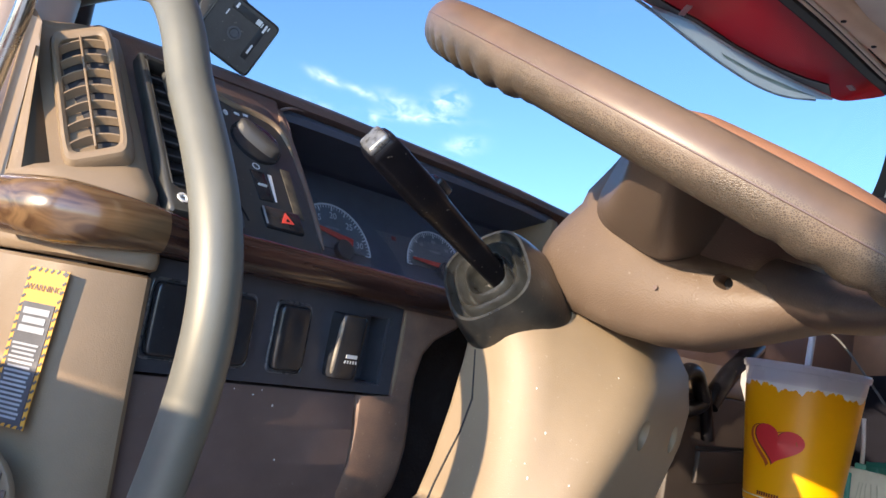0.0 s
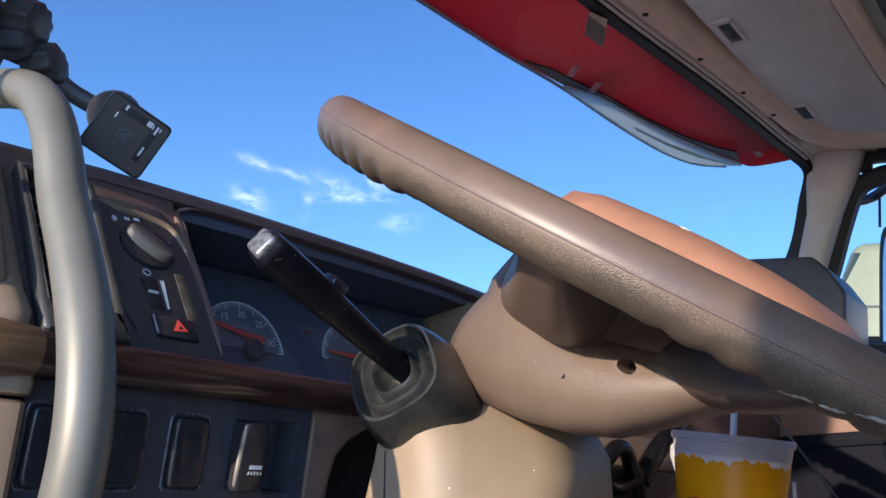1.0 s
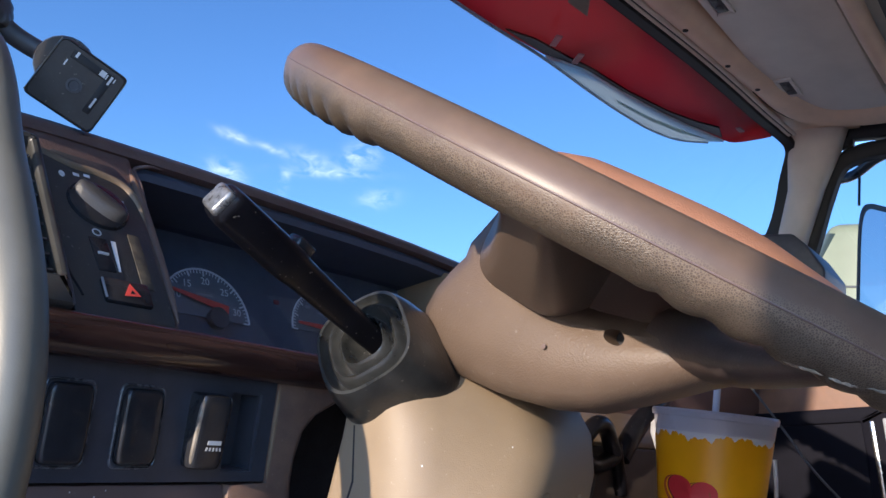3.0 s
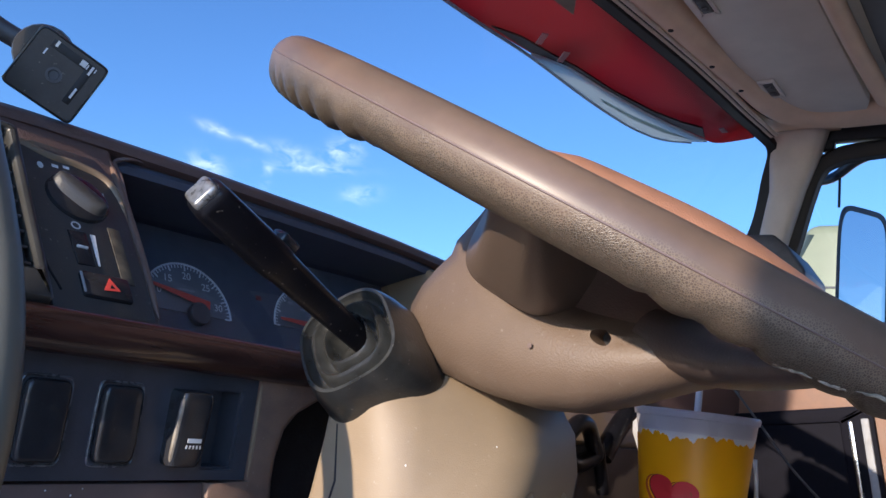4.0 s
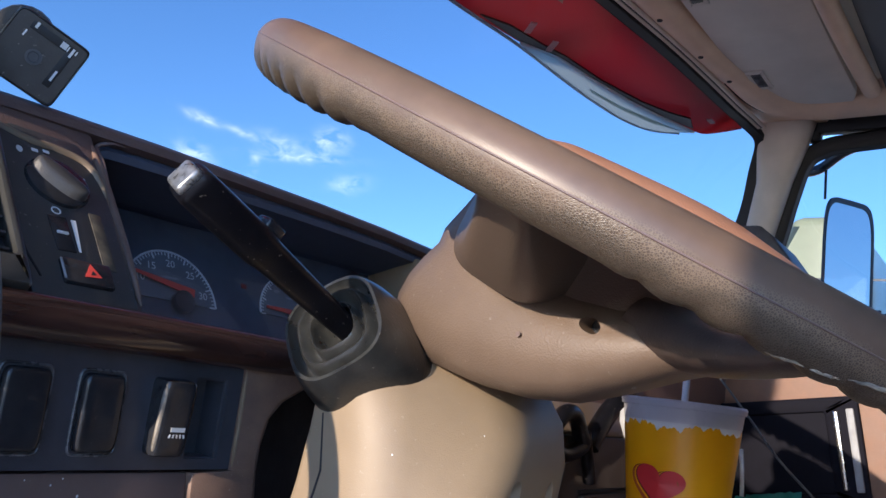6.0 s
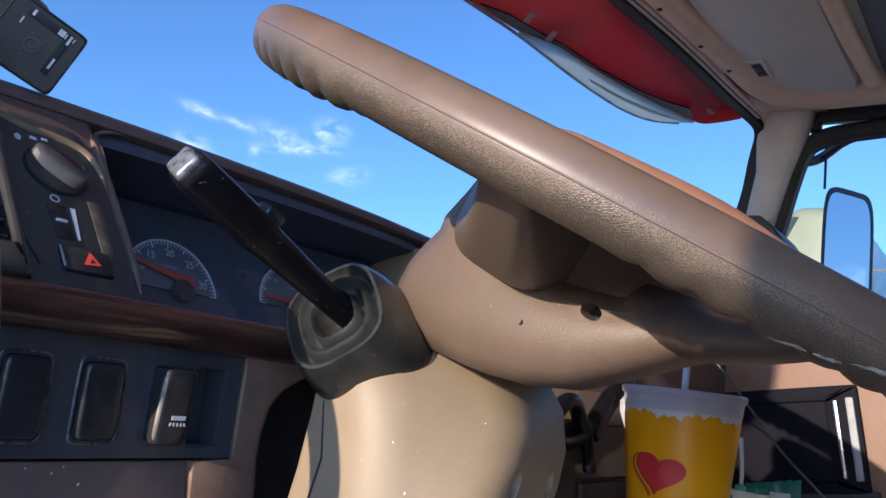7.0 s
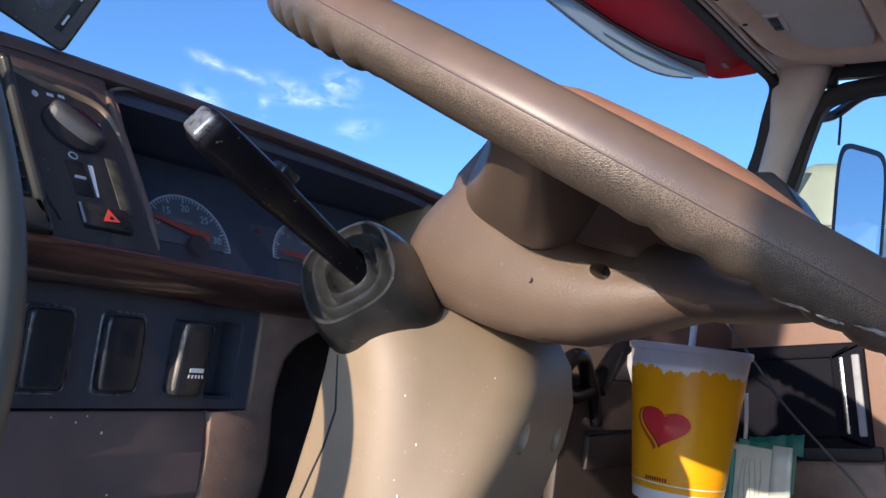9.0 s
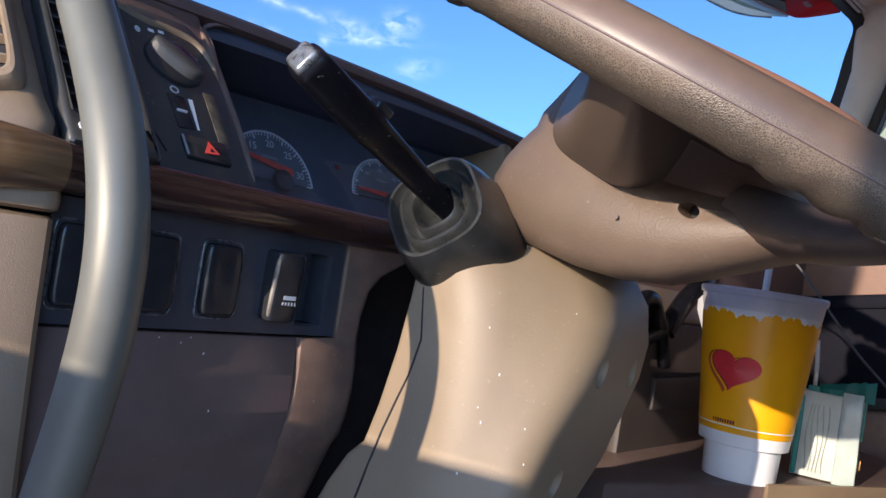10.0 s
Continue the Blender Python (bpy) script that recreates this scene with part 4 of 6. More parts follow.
part("corner_piece", loft(rings), CORNER, dash, "worn brown corner piece", angle=45)
# rubbed edge, its highlight painted in with paler tan
part("corner_edge", tube([(0.4143, 0.4082, z) for z in (1.8005, 1.815, 1.830, 1.842, 1.8535)], lambda f: 0.0003 + 0.0010 * (1 - (2 * f - 1) ** 4), 8), CAP, dash, "pale edge with a painted highlight")
# sheet closing the footwell, its shade put into the colour
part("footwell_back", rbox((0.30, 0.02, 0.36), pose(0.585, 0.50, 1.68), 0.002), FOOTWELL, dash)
for x, y, z, r in ((0.3125, 0.4109, 1.7921, 0.0004), (0.3264, 0.4105, 1.7869, 0.0006), (0.3339, 0.4091, 1.7568, 0.0004), (0.300, 0.4111, 1.7945, 0.0003), (0.318, 0.4112, 1.7950, 0.0003)):
    part("paint_fleck", loft([superring((x, y + dy, z), (1, 0, 0), (0.2, 0, 1), r * q, r * q * 1.3, 2, 8) for dy, q in ((0.0003, 1.0), (-0.0002, 0.9), (-0.0004, 0.4))]), MARK, dash)
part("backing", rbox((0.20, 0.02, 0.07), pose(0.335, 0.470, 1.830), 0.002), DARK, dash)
# lower end column under the wood
FOOT = [(0.2375, 0.4062), (0.2362, 0.4030), (0.2335, 0.4014), (0.2290, 0.4022), (0.2200, 0.4052), (0.2110, 0.4090), (0.2035, 0.4130), (0.1975, 0.4180), (0.188, 0.4355), (0.180, 0.455), (0.172, 0.50), (0.172, 0.60), (0.2375, 0.60)]
rings = [[Vector((x + dx, y + dy, z)) for x, y in FOOT] for z, dx, dy in ((1.846, 0, 0.004), (1.8445, 0, 0), (1.80, 0.001, 0.0), (1.74, 0.004, 0.002), (1.66, 0.010, 0.008), (1.52, 0.02, 0.02))]
part("end_column", loft(rings), CAP, dash, angle=35)
rings = [[Vector((x, y + dy, z)) for x, y in FOOT] for z, dy in ((1.8595, 0.004), (1.858, -0.003), (1.853, -0.0045), (1.849, -0.003), (1.8475, 0.003))]
part("end_ledge", loft(rings), CAP, dash, angle=50)
# speaker grille low on the end column
grille = part("speaker_grille", disc((0.1835, 0.420, 1.735), Vector((0.445, -0.895, 0)), (0, 0, 1), 0.026, 0.004, 28, bevel=0.001), CAP, dash)
for k in range(-5, 6):
    half = math.sqrt(max(0.0, 0.024 ** 2 - (0.0044 * k) ** 2))
    a = Vector((0.1835, 0.420, 1.735)) + Vector((0.445, -0.895, 0)) * (0.0044 * k) + Vector((-0.895, -0.445, 0)) * 0.005
    part("grille_rib", tube([a - Vector((0, 0, half)), a + Vector((0, 0, half))], 0.0012, 6, smooth=False), DASH, grille)
# end cap with the slanted face
capp = [(0.404, 1.878), (0.4040, 1.8860), (0.4189, 1.8973), (0.4838, 1.9680), (0.494, 1.9770), (0.52, 1.986), (0.60, 1.985), (0.62, 1.93), (0.62, 1.862), (0.41, 1.862)]
rings = []
for x, dh in ((0.2315, -0.002), (0.2305, 0.0), (0.224, 0.0), (0.2185, -0.002), (0.2125, -0.0065), (0.205, -0.0125), (0.197, -0.019), (0.1905, -0.026), (0.186, -0.034), (0.183, -0.045), (0.1815, -0.065), (0.181, -0.10)):
    back = 0.468 + max(0.0, x - 0.184) * 8
    ring = []
    for k, (y, z) in enumerate(capp):
        y2, z2 = y - 0.758 * dh * (1 if k < 6 else 0), z + (0.652 * dh * 0.35 if 2 <= k < 6 else 0)
        ring.append(Vector((x, min(y2, back), z2 if y2 <= back else min(z2, 1.968 + (back - 0.4838) * 1.08))))
    rings.append(ring)
bm = loft(rings)
part("end_cap", bm, CAP, dash, angle=60)
# slanted instrument surround between the cap and the gauges
sur = [(0.4140, 1.872), (0.4140, 1.8775), (0.5010, 1.9790), (0.505, 1.984), (0.60, 1.984), (0.60, 1.872)]
part("surround", prism(sur, *YZ, (0.2315, 0, 0), 0.1145, 0.003), DASH_TOP, dash)
# wood strip, bulging, wrapped round the end
strip = smooth_path([(0.1800, 0.440, 1.868), (0.1875, 0.4215, 1.868), (0.199, 0.4095, 1.868), (0.214, 0.4040, 1.868), (0.232, 0.4030, 1.868), (0.260, 0.4045, 1.867), (0.34, 0.4065, 1.8660), (0.405, 0.4085, 1.8650), (0.450, 0.4120, 1.8645), (0.500, 0.422, 1.864), (0.560, 0.450, 1.864)], 8)
prof = [(0.003 + 0.0080 * max(0.0, math.cos(t)), 0.0105 * math.sin(t)) for t in (math.pi * (k / 10 - 0.5) for k in range(11))] + [(-0.012, 0.0105), (-0.012, -0.0105)]
rings = []
for i, p in enumerate(strip):
    d = (strip[min(i + 1, len(strip) - 1)] - strip[max(i - 1, 0)]).normalized()
    out = d.cross(Vector((0, 0, 1))).normalized()
    g = 1.0 + 0.45 * max(0.0, 1 - abs(p.x - 0.193) / 0.050)
    rings.append([p + out * (a * g) + Vector((0, 0, 1)) * b * g for a, b in prof])
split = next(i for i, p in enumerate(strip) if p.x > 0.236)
# end wraps towards the sun: lit copy of the strip's wood
part("wood_end", loft(rings[:split]), WOODLIT, dash, "wood-grain end of the strip in a sunlit tone", angle=60)
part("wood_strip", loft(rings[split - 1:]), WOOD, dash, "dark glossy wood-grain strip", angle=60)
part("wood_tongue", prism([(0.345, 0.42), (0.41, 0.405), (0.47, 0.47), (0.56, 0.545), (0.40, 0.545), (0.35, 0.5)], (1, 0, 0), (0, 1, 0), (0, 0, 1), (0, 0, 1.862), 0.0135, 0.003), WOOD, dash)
part("lower_band", rbox((0.30, 0.03, 0.018), pose(0.5615, 0.430, 1.8655), 0.004), BLACK, dash)
# dash top with a hooded lip over the gauges
lip = [(0.505, 1.9775), (0.500, 1.9800), (0.502, 1.9855), (0.512, 1.9905), (0.56, 1.9960), (0.75, 1.994), (1.02, 1.96), (1.02, 1.92), (0.62, 1.9660), (0.53, 1.9750)]
rings = []
for x, dz, dy in ((0.225, -0.004, 0.0), (0.30, 0.0, 0.0), (0.40, 0.002, 0.0), (0.55, 0.003, 0.003), (0.64, 0.003, 0.008), (0.735, 0.001, 0.014), (0.752, -0.006, 0.03), (0.77, -0.025, 0.06), (0.84, -0.05, 0.10)):
    rings.append([Vector((x, y + (dy if y < 0.7 else 0), z + dz)) for y, z in lip])
part("dash_top", loft(rings), DASH_TOP, dash, angle=50)
hood_in = [(0.5045, 1.9695), (0.5032, 1.9740), (0.5070, 1.9780), (0.60, 1.9780), (0.60, 1.9495), (0.578, 1.9510), (0.562, 1.9545), (0.545, 1.9590), (0.525, 1.9645)]
rings = []
for x, dz, dy in ((0.346, -0.0125, 0.020), (0.3475, -0.007, 0.006), (0.352, -0.002, 0.001), (0.36, 0.001, 0.0), (0.40, 0.002, 0.0), (0.55, 0.003, 0.003), (0.64, 0.003, 0.008), (0.700, 0.001, 0.014)):
    rings.append([Vector((x, y + dy, z + dz)) for y, z in hood_in])
part("hood_lining", loft(rings), NAVY, dash, "black lining under the hood lip", angle=50)
# gauge recess: floor, back and lit side cheek
part("recess_floor", prism([(0.347, 0.43), (0.70, 0.45), (0.71, 0.62), (0.347, 0.62)], (1, 0, 0), (0, 1, 0), (0, 0, 1), (0, 0, 1.864), 0.010, 0.002), RECESS, dash)
part("recess_back", prism([(0.540, 1.868), (0.585, 1.972), (0.60, 1.972), (0.60, 1.868)], *YZ, (0.347, 0, 0), 0.36, 0.0), RECESS, dash)
# lit edge of the surround, put in with a lighter brown
part("surround_edge", tube([slope(0.3440, 0.118, 0.0008), slope(0.3445, 0.06, 0.0008), slope(0.3440, -0.004, 0.0008)], lambda f: 0.0006 + 0.0024 * (1 - (2 * f - 1) ** 4), 10), CORNER, dash)
part("hood_corner", tube([slope(0.3475, 0.085, 0.0012), slope(0.3475, 0.104, 0.0015), (0.3505, 0.5010, 1.9740), (0.358, 0.4990, 1.9785), (0.368, 0.4985, 1.9795)], lambda f: 0.0002 + 0.0013 * (1 - (2 * f - 1) ** 2), 10), DASH_TOP, dash)
part("recess_cheek", prism([(0.522, 1.872), (0.506, 1.94), (0.510, 1.975), (0.60, 1.975), (0.60, 1.872)], *YZ, (0.685, 0, 0), 0.012, 0.003), CAP, dash, "tan side cheek of the gauge recess")

# ---- warning sticker ----
stick = thing("warning_sticker", (0.193, 0.425, 1.767), "yellow-bordered black warning sticker on the end column", "sticker")
SE = Vector((0.445, -0.895, 0)).normalized()
SO = SE.cross(Vector((0, 0, 1)))
SM = frame_of(Vector((0.1945, 0.4225, 1.804)) + SO * 0.0010, SE, Vector((0.05, -0.05, 1)))
part("border", rbox((0.023, 0.074, 0.0004), SM, 0), ORANGE, stick, "orange border", smooth=False)
part("field", rbox((0.0185, 0.056, 0.0004), SM @ pose(0, -0.0075, 0.0004), 0), BLACK, stick, "black text field", smooth=False)
bm = bmesh.new()
for k in range(18):
    for sx in (-1, 1):
        rbox((0.0022, 0.0012, 0.0002), SM @ pose(sx * 0.0104, -0.036 + 0.0042 * k, 0.0004, 0, 0, 45), 0, bm=bm)
for k in range(6):
    for y in (0.036, -0.036):
        rbox((0.0022, 0.0012, 0.0002), SM @ pose(-0.009 + 0.0036 * k, y, 0.0004, 0, 0, 45), 0, bm=bm)
part("hazard_stripes", bm, BLACK, stick, smooth=False)
text_mesh("WARNING", SM @ pose(0.0, 0.0275, 0.0005), 0.0042, DASH, stick, "heading")
for k in range(3):
    part("text_row", rbox((0.0150 - 0.002 * (k % 2), 0.0030, 0.0002), SM @ pose(0, 0.0165 - 0.0042 * k, 0.0008), 0), FAINT, stick, smooth=False)
bm = bmesh.new()
for k in range(17):
    rbox((0.0150 - 0.003 * ((k * 7) % 3) / 3, 0.0010, 0.0002), SM @ pose(-0.0006, 0.001 - 0.0021 * k, 0.0008), 0, bm=bm)
part("small_print", bm, FAINT, stick, smooth=False)

# ---- tan side vent ----
vent = thing("side_vent", slope(0.206, 0.06, 0.0), "tan air vent with curved louvres on the dash end cap", "air vent")
VM = frame_of(slope(0.2105, 0.064, 0.0005), SX * 0.79 + SN * 0.61, SS)
# dark block stands for the shade between the louvres
part("cavity", rbox((0.024, 0.086, 0.004), VM @ pose(0, 0, 0.0), 0.001), DARK, vent)
part("frame", loft([[VM @ p for p in superring((0, 0, z), (1, 0, 0), (0, 1, 0), a, b, 9, 48)] for z, a, b in ((0.0, 0.0170, 0.0510), (0.0060, 0.0165, 0.0505), (0.0082, 0.0150, 0.0488), (0.0085, 0.0135, 0.0460), (0.0070, 0.0120, 0.0432), (0.0010, 0.0116, 0.0425))], caps=False), CAP, vent)
for k in range(7):
    s = -0.0370 + 0.0122 * k
    rings = []
    for j in range(9):
        f = j / 8 - 0.5
        x, bow = f * 0.0234, 0.0035 * (1 - 4 * f * f)
        rings.append([VM @ Vector((x, s + bow + a, b)) for a, b in ((-0.0010, 0.0030), (-0.0002, 0.0030), (0.0012, 0.0072), (0.0003, 0.0072))])
    part("louvre", loft(rings), CAP, vent)
part("divider", rbox((0.0012, 0.085, 0.004), VM @ pose(0.0, 0, 0.0070), 0.0004), CAP, vent)

# ---- dark defroster vent ----
vent = thing("dark_vent", slope(0.258, 0.05, 0.0), "grey-framed black air vent with vertical vane", "air vent")
VM = slope_frame(0.258, 0.048, 0.0)
part("cavity", rbox((0.036, 0.106, 0.004), VM @ pose(0, 0, 0.0025), 0.001), DARK, vent)
part("frame", framed((-0.0215, -0.0615, 0.0225, 0.0585), (-0.0165, -0.0440, 0.0175, 0.0535), VM @ pose(0, 0, 0.003), 0.010, bevel=0.002), material("grey_vent_plastic", (0.055, 0.055, 0.052), 0.35, grain=0.1), vent)
for k in range(9):
    part("fin", rbox((0.033, 0.0012, 0.006), VM @ pose(0, -0.038 + 0.0102 * k, 0.0065, 20), 0.0003), BLACK, vent)
part("vane", rbox((0.0030, 0.086, 0.004), VM @ pose(-0.004, 0.004, 0.0115, 0, 0, 4), 0.001), material("pale_vane", (0.11, 0.11, 0.105), 0.3), vent)
part("screw", loft([superring(VM @ Vector((-0.0135, -0.0525, 0.0130 + dz)), SX, SS, r, r, 2, 16) for dz, r in ((0, 0.0032), (0.0006, 0.0032), (0.0006, 0.0020), (0.0, 0.0016))]), MARK, vent, "bright ring screw")

# ---- headlamp control panel ----
lp = thing("light_control_panel", slope(0.316, 0.05), "black headlamp control panel with knob and hazard button", "control panel")


def lamp(x, s, h=0.0):
    """A place on the lamp panel, which sits a little left of and below its stencil."""
    return slope(x - 0.007, s - 0.0045, h)


def lamp_frame(x, s, h=0.0):
    return frame_of(lamp(x, s, h), SX, SS)


LM = lamp_frame(0.3165, 0.0, 0.0)
bm = prism([(-0.026, -0.007), (0.0285, -0.007), (0.0305, 0.04), (0.0285, 0.100), (0.020, 0.113), (-0.018, 0.113), (-0.026, 0.105)], SX, SS, SN, lamp(0.3165, 0, 0.0015), 0.004, 0.0015)
panel = part("panel", bm, DUSTBLACK, lp)
part("groove", tube([lamp(0.2905, 0.105, 0.0057), lamp(0.2905, 0.03, 0.0057), lamp(0.296, 0.004, 0.0057)], 0.0006, 6), GLOSSBLACK, panel)
kx, ks = 0.3175, 0.073
kb = loft([superring(lamp(kx, ks, h), SX, SS, r, r, 2, 32) for h, r in ((0.0055, 0.0175), (0.0075, 0.0170), (0.0085, 0.0150))])
knob = part("knob", kb, GLOSSBLACK, lp, "black rotary lamp switch")
rings = [superring(lamp(kx, ks, h), (SX * 0.75 - SS * 0.66), (SX * 0.66 + SS * 0.75), a, b, 2.6, 24) for h, a, b in ((0.008, 0.0160, 0.0085), (0.0115, 0.0156, 0.0058), (0.0130, 0.0150, 0.0042), (0.0136, 0.0136, 0.0025))]
part("grip", loft(rings), DUSTBLACK, knob)
part("dimmer_slot", rbox((0.010, 0.0235, 0.002), LM @ pose(-0.004, 0.0355, 0.0052, 0, 0, 3), 0.0006), GLOSSBLACK, lp)
part("dimmer_wheel", rbox((0.006, 0.0014, 0.002), LM @ pose(-0.004, 0.0355, 0.0062), 0.0004), MARK, lp)
part("dimmer_mark", prism([(-0.0009, -0.011), (0.0003, -0.011), (0.0018, 0.011), (-0.0009, 0.011)], SX, SS, SN, lamp(0.3203, 0.036, 0.0056), 0.0003), MARK, lp, smooth=False)
part("lamp_symbol", loft([superring(lamp(0.3125, 0.0515, h), SX, SS, r, r, 2, 20) for h, r in ((0.0056, 0.0026), (0.0059, 0.0026), (0.0059, 0.0019), (0.0056, 0.0019))], caps=False), MARK, lp)
part("zero_mark", loft([superring(lamp(0.3005, 0.0925, h), SX, SS, r * 0.7, r, 2, 16) for h, r in ((0.0056, 0.0024), (0.0059, 0.0024), (0.0059, 0.0017), (0.0056, 0.0017))]), MARK, lp)
for dx, ds in ((0.309, 0.095), (0.3155, 0.0965), (0.333, 0.082)):
    part("symbol", rbox((0.0035, 0.0022, 0.0003), lamp_frame(dx, ds, 0.0058), 0), MARK, lp, smooth=False)
part("worn_strip", rbox((0.007, 0.040, 0.0006), LM @ pose(0.018, 0.036, 0.0056), 0.0002), material("dusty_strip", (0.10, 0.085, 0.06), 0.55, second=(0.03, 0.028, 0.025), scale=160, speck=0.5), lp)
hz = part("hazard_button", rbox((0.026, 0.0155, 0.005), LM @ pose(0.0035, 0.0100, 0.0055), 0.0012), GLOSSBLACK, lp, "hazard light button")
part("hazard_triangle", prism([(-0.0046, -0.0036), (0.0046, -0.0024), (0.0, 0.0054)], SX, SS, SN, lamp(0.3215, 0.0098, 0.0082), 0.0003), NEEDLE, hz, "red triangle", smooth=False)
part("hazard_cut", prism([(-0.0014, -0.0012), (0.0014, -0.0009), (0.0, 0.0014)], SX, SS, SN, lamp(0.3217, 0.0092, 0.00855), 0.0002), GLOSSBLACK, hz, smooth=False)
part("hazard_edge", rbox((0.0012, 0.013, 0.0008), LM @ pose(-0.0095, 0.0100, 0.0080), 0.0003), FAINT, hz)
# grazing sun on the surround's worn edge, painted as tan parts
part("bezel_edge", tube([slope(0.2600, 0.1120, 0.0030), slope(0.2780, 0.1060, 0.0040), slope(0.2998, 0.0985, 0.0045), slope(0.3155, 0.0978, 0.0045), slope(0.3312, 0.0930, 0.0045), slope(0.3379, 0.0800, 0.0045), slope(0.3390, 0.0600, 0.0040)], lambda f: 0.0004 + 0.0026 * (1 - (2 * f - 1) ** 4), 10), CAP, lp, "worn edge of the panel in a sunlit tan")
part("upper_band", prism([(0.262, 0.1035), (0.300, 0.0985), (0.326, 0.0935), (0.335, 0.0960), (0.331, 0.1030), (0.300, 0.1080), (0.262, 0.1145)], SX, SS, SN, slope(0, 0, 0.0002), 0.0022, 0.0008), CAP, lp, "band above the panel in a sunlit tan")
part("side_button", rbox((0.012, 0.018, 0.006), LM @ pose(-0.037, 0.004, 0.004), 0.0015), GLOSSBLACK, lp)

# ---- instrument cluster ----
cl = thing("instrument_cluster", (0.5, 0.55, 1.9), "dark instrument cluster with two half-round gauges", "instrument cluster")
CU, CN = Vector((0, 0.397, 0.918)), Vector((0, -0.918, 0.397))


def face(x, z, h=0.0):
    """A place on the gauge face by its height z."""
    return Vector((x, 0.5445 + (z - 1.900) * 0.432, z)) + CN * h


part("panel", prism([(0.350, -0.03), (0.684, -0.03), (0.684, 0.072), (0.350, 0.072)], SX, CU, CN, face(0, 1.900, -0.004), 0.003), DIAL, cl, smooth=False)
for gx, gz, r, first, step, nums in ((0.4500, 1.8950, 0.0388, 10, 5, (10, 15, 20, 25, 30)), (0.5715, 1.8990, 0.0375, 0, 0, ())):
    g = part("gauge", prism([(r * math.cos(a), r * math.sin(a)) for a in (math.pi * k / 32 for k in range(33))], SX, CU, CN, face(gx, gz, 0.0), 0.0012), GAUGE, cl, "grey half-round dial with pale marks")
    part("dial_rim", tube([face(gx, gz, 0.0014) + SX * r * math.cos(a) + CU * r * math.sin(a) for a in (math.pi * k / 40 for k in range(41))], 0.0008, 6, smooth=False), MARK, g)
    bm = bmesh.new()
    for k in range(0, 41):
        a = math.pi * k / 40
        ln = 0.0045 if k % 5 == 0 else 0.0024
        c = face(gx, gz, 0.0014) + (SX * math.cos(a) + CU * math.sin(a)) * (r - ln / 2 - 0.001)
        rbox((ln, 0.0012 if k % 5 == 0 else 0.0007, 0.0003), frame_of(c, SX * math.cos(a) + CU * math.sin(a), CU * math.cos(a) - SX * math.sin(a)), 0, bm=bm)
    part("ticks", bm, MARK, g, smooth=False)
    for k, v in enumerate(nums):
        a = radians((150, 122, 88, 52, 16)[k])
        text_mesh(str(v), frame_of(face(gx, gz, 0.0014) + (SX * math.cos(a) + CU * math.sin(a)) * (r - 0.0098), SX, CU), 0.0080, MARK, g)
    if not nums:
        bm = bmesh.new()
        for k in range(5):
            a = radians(165 - 37 * k)
            rbox((0.005, 0.003, 0.0003), frame_of(face(gx, gz, 0.0014) + (SX * math.cos(a) + CU * math.sin(a)) * (r - 0.0095), SX, CU), 0, bm=bm)
        part("dial_print", bm, FAINT, g, smooth=False)
    part("caption", rbox((0.014, 0.0016, 0.0003), frame_of(face(gx, gz + 0.0165, 0.0014), SX, CU), 0), FAINT, g, smooth=False)
    lean = 11 if nums else 2
    part("needle", prism([(-0.033, -0.0010), (0.018, -0.0032), (0.018, 0.0032), (-0.033, 0.0010)], SX * math.cos(radians(lean)) - CU * math.sin(radians(lean)), CU * math.cos(radians(lean)) + SX * math.sin(radians(lean)), CN,
                         face(gx, gz + (0.0098 if nums else 0.0035), 0.0042), 0.0008), NEEDLE, g, smooth=False)
    part("needle_hub", disc(face(gx + 0.007, gz - 0.001, 0.0016), SX, CU, 0.0085, 0.006, 24, bevel=0.001), BLACK, g)
part("red_lamp", rbox((0.0055, 0.004, 0.0006), frame_of(face(0.5208, 1.9182, 0.0), SX, CU), 0.0002), material("dim_red_lamp", (0.25, 0.015, 0.015), 0.4), cl)
lens = part("lens", prism([(0.352, -0.028), (0.682, -0.028), (0.682, 0.072), (0.352, 0.072)], SX, CU, CN, face(0, 1.900, 0.008), 0.0008), LENS, cl, "clear cluster lens", smooth=False)
lens.visible_shadow = False

# ---- switch panel ----
sp = thing("switch_panel", (0.325, 0.41, 1.8), "black switch panel with rocker switches and a pocket", "switch panel")
SWF = frame_of((0, 0.4125, 0), (1, 0, 0), (0, 0, 1))       # x right, y up, z towards the driver
pp = part("panel", framed((0.2385, 1.7990, 0.4130, 1.8560), (0.382, 1.8045, 0.4035, 1.8475), SWF, 0.0030), SWITCHBLACK, sp, smooth=False)
part("pocket_floor", rbox((0.024, 0.046, 0.002), SWF @ pose(0.3925, 1.826, -0.016), 0.0), SWITCHBLACK, sp)
part("pocket_liner", framed((0.3815, 1.8040, 0.4040, 1.8480), (0.3832, 1.8057, 0.4023, 1.8463), SWF @ pose(0, 0, -0.016), 0.0165), SWITCHBLACK, sp, smooth=False)
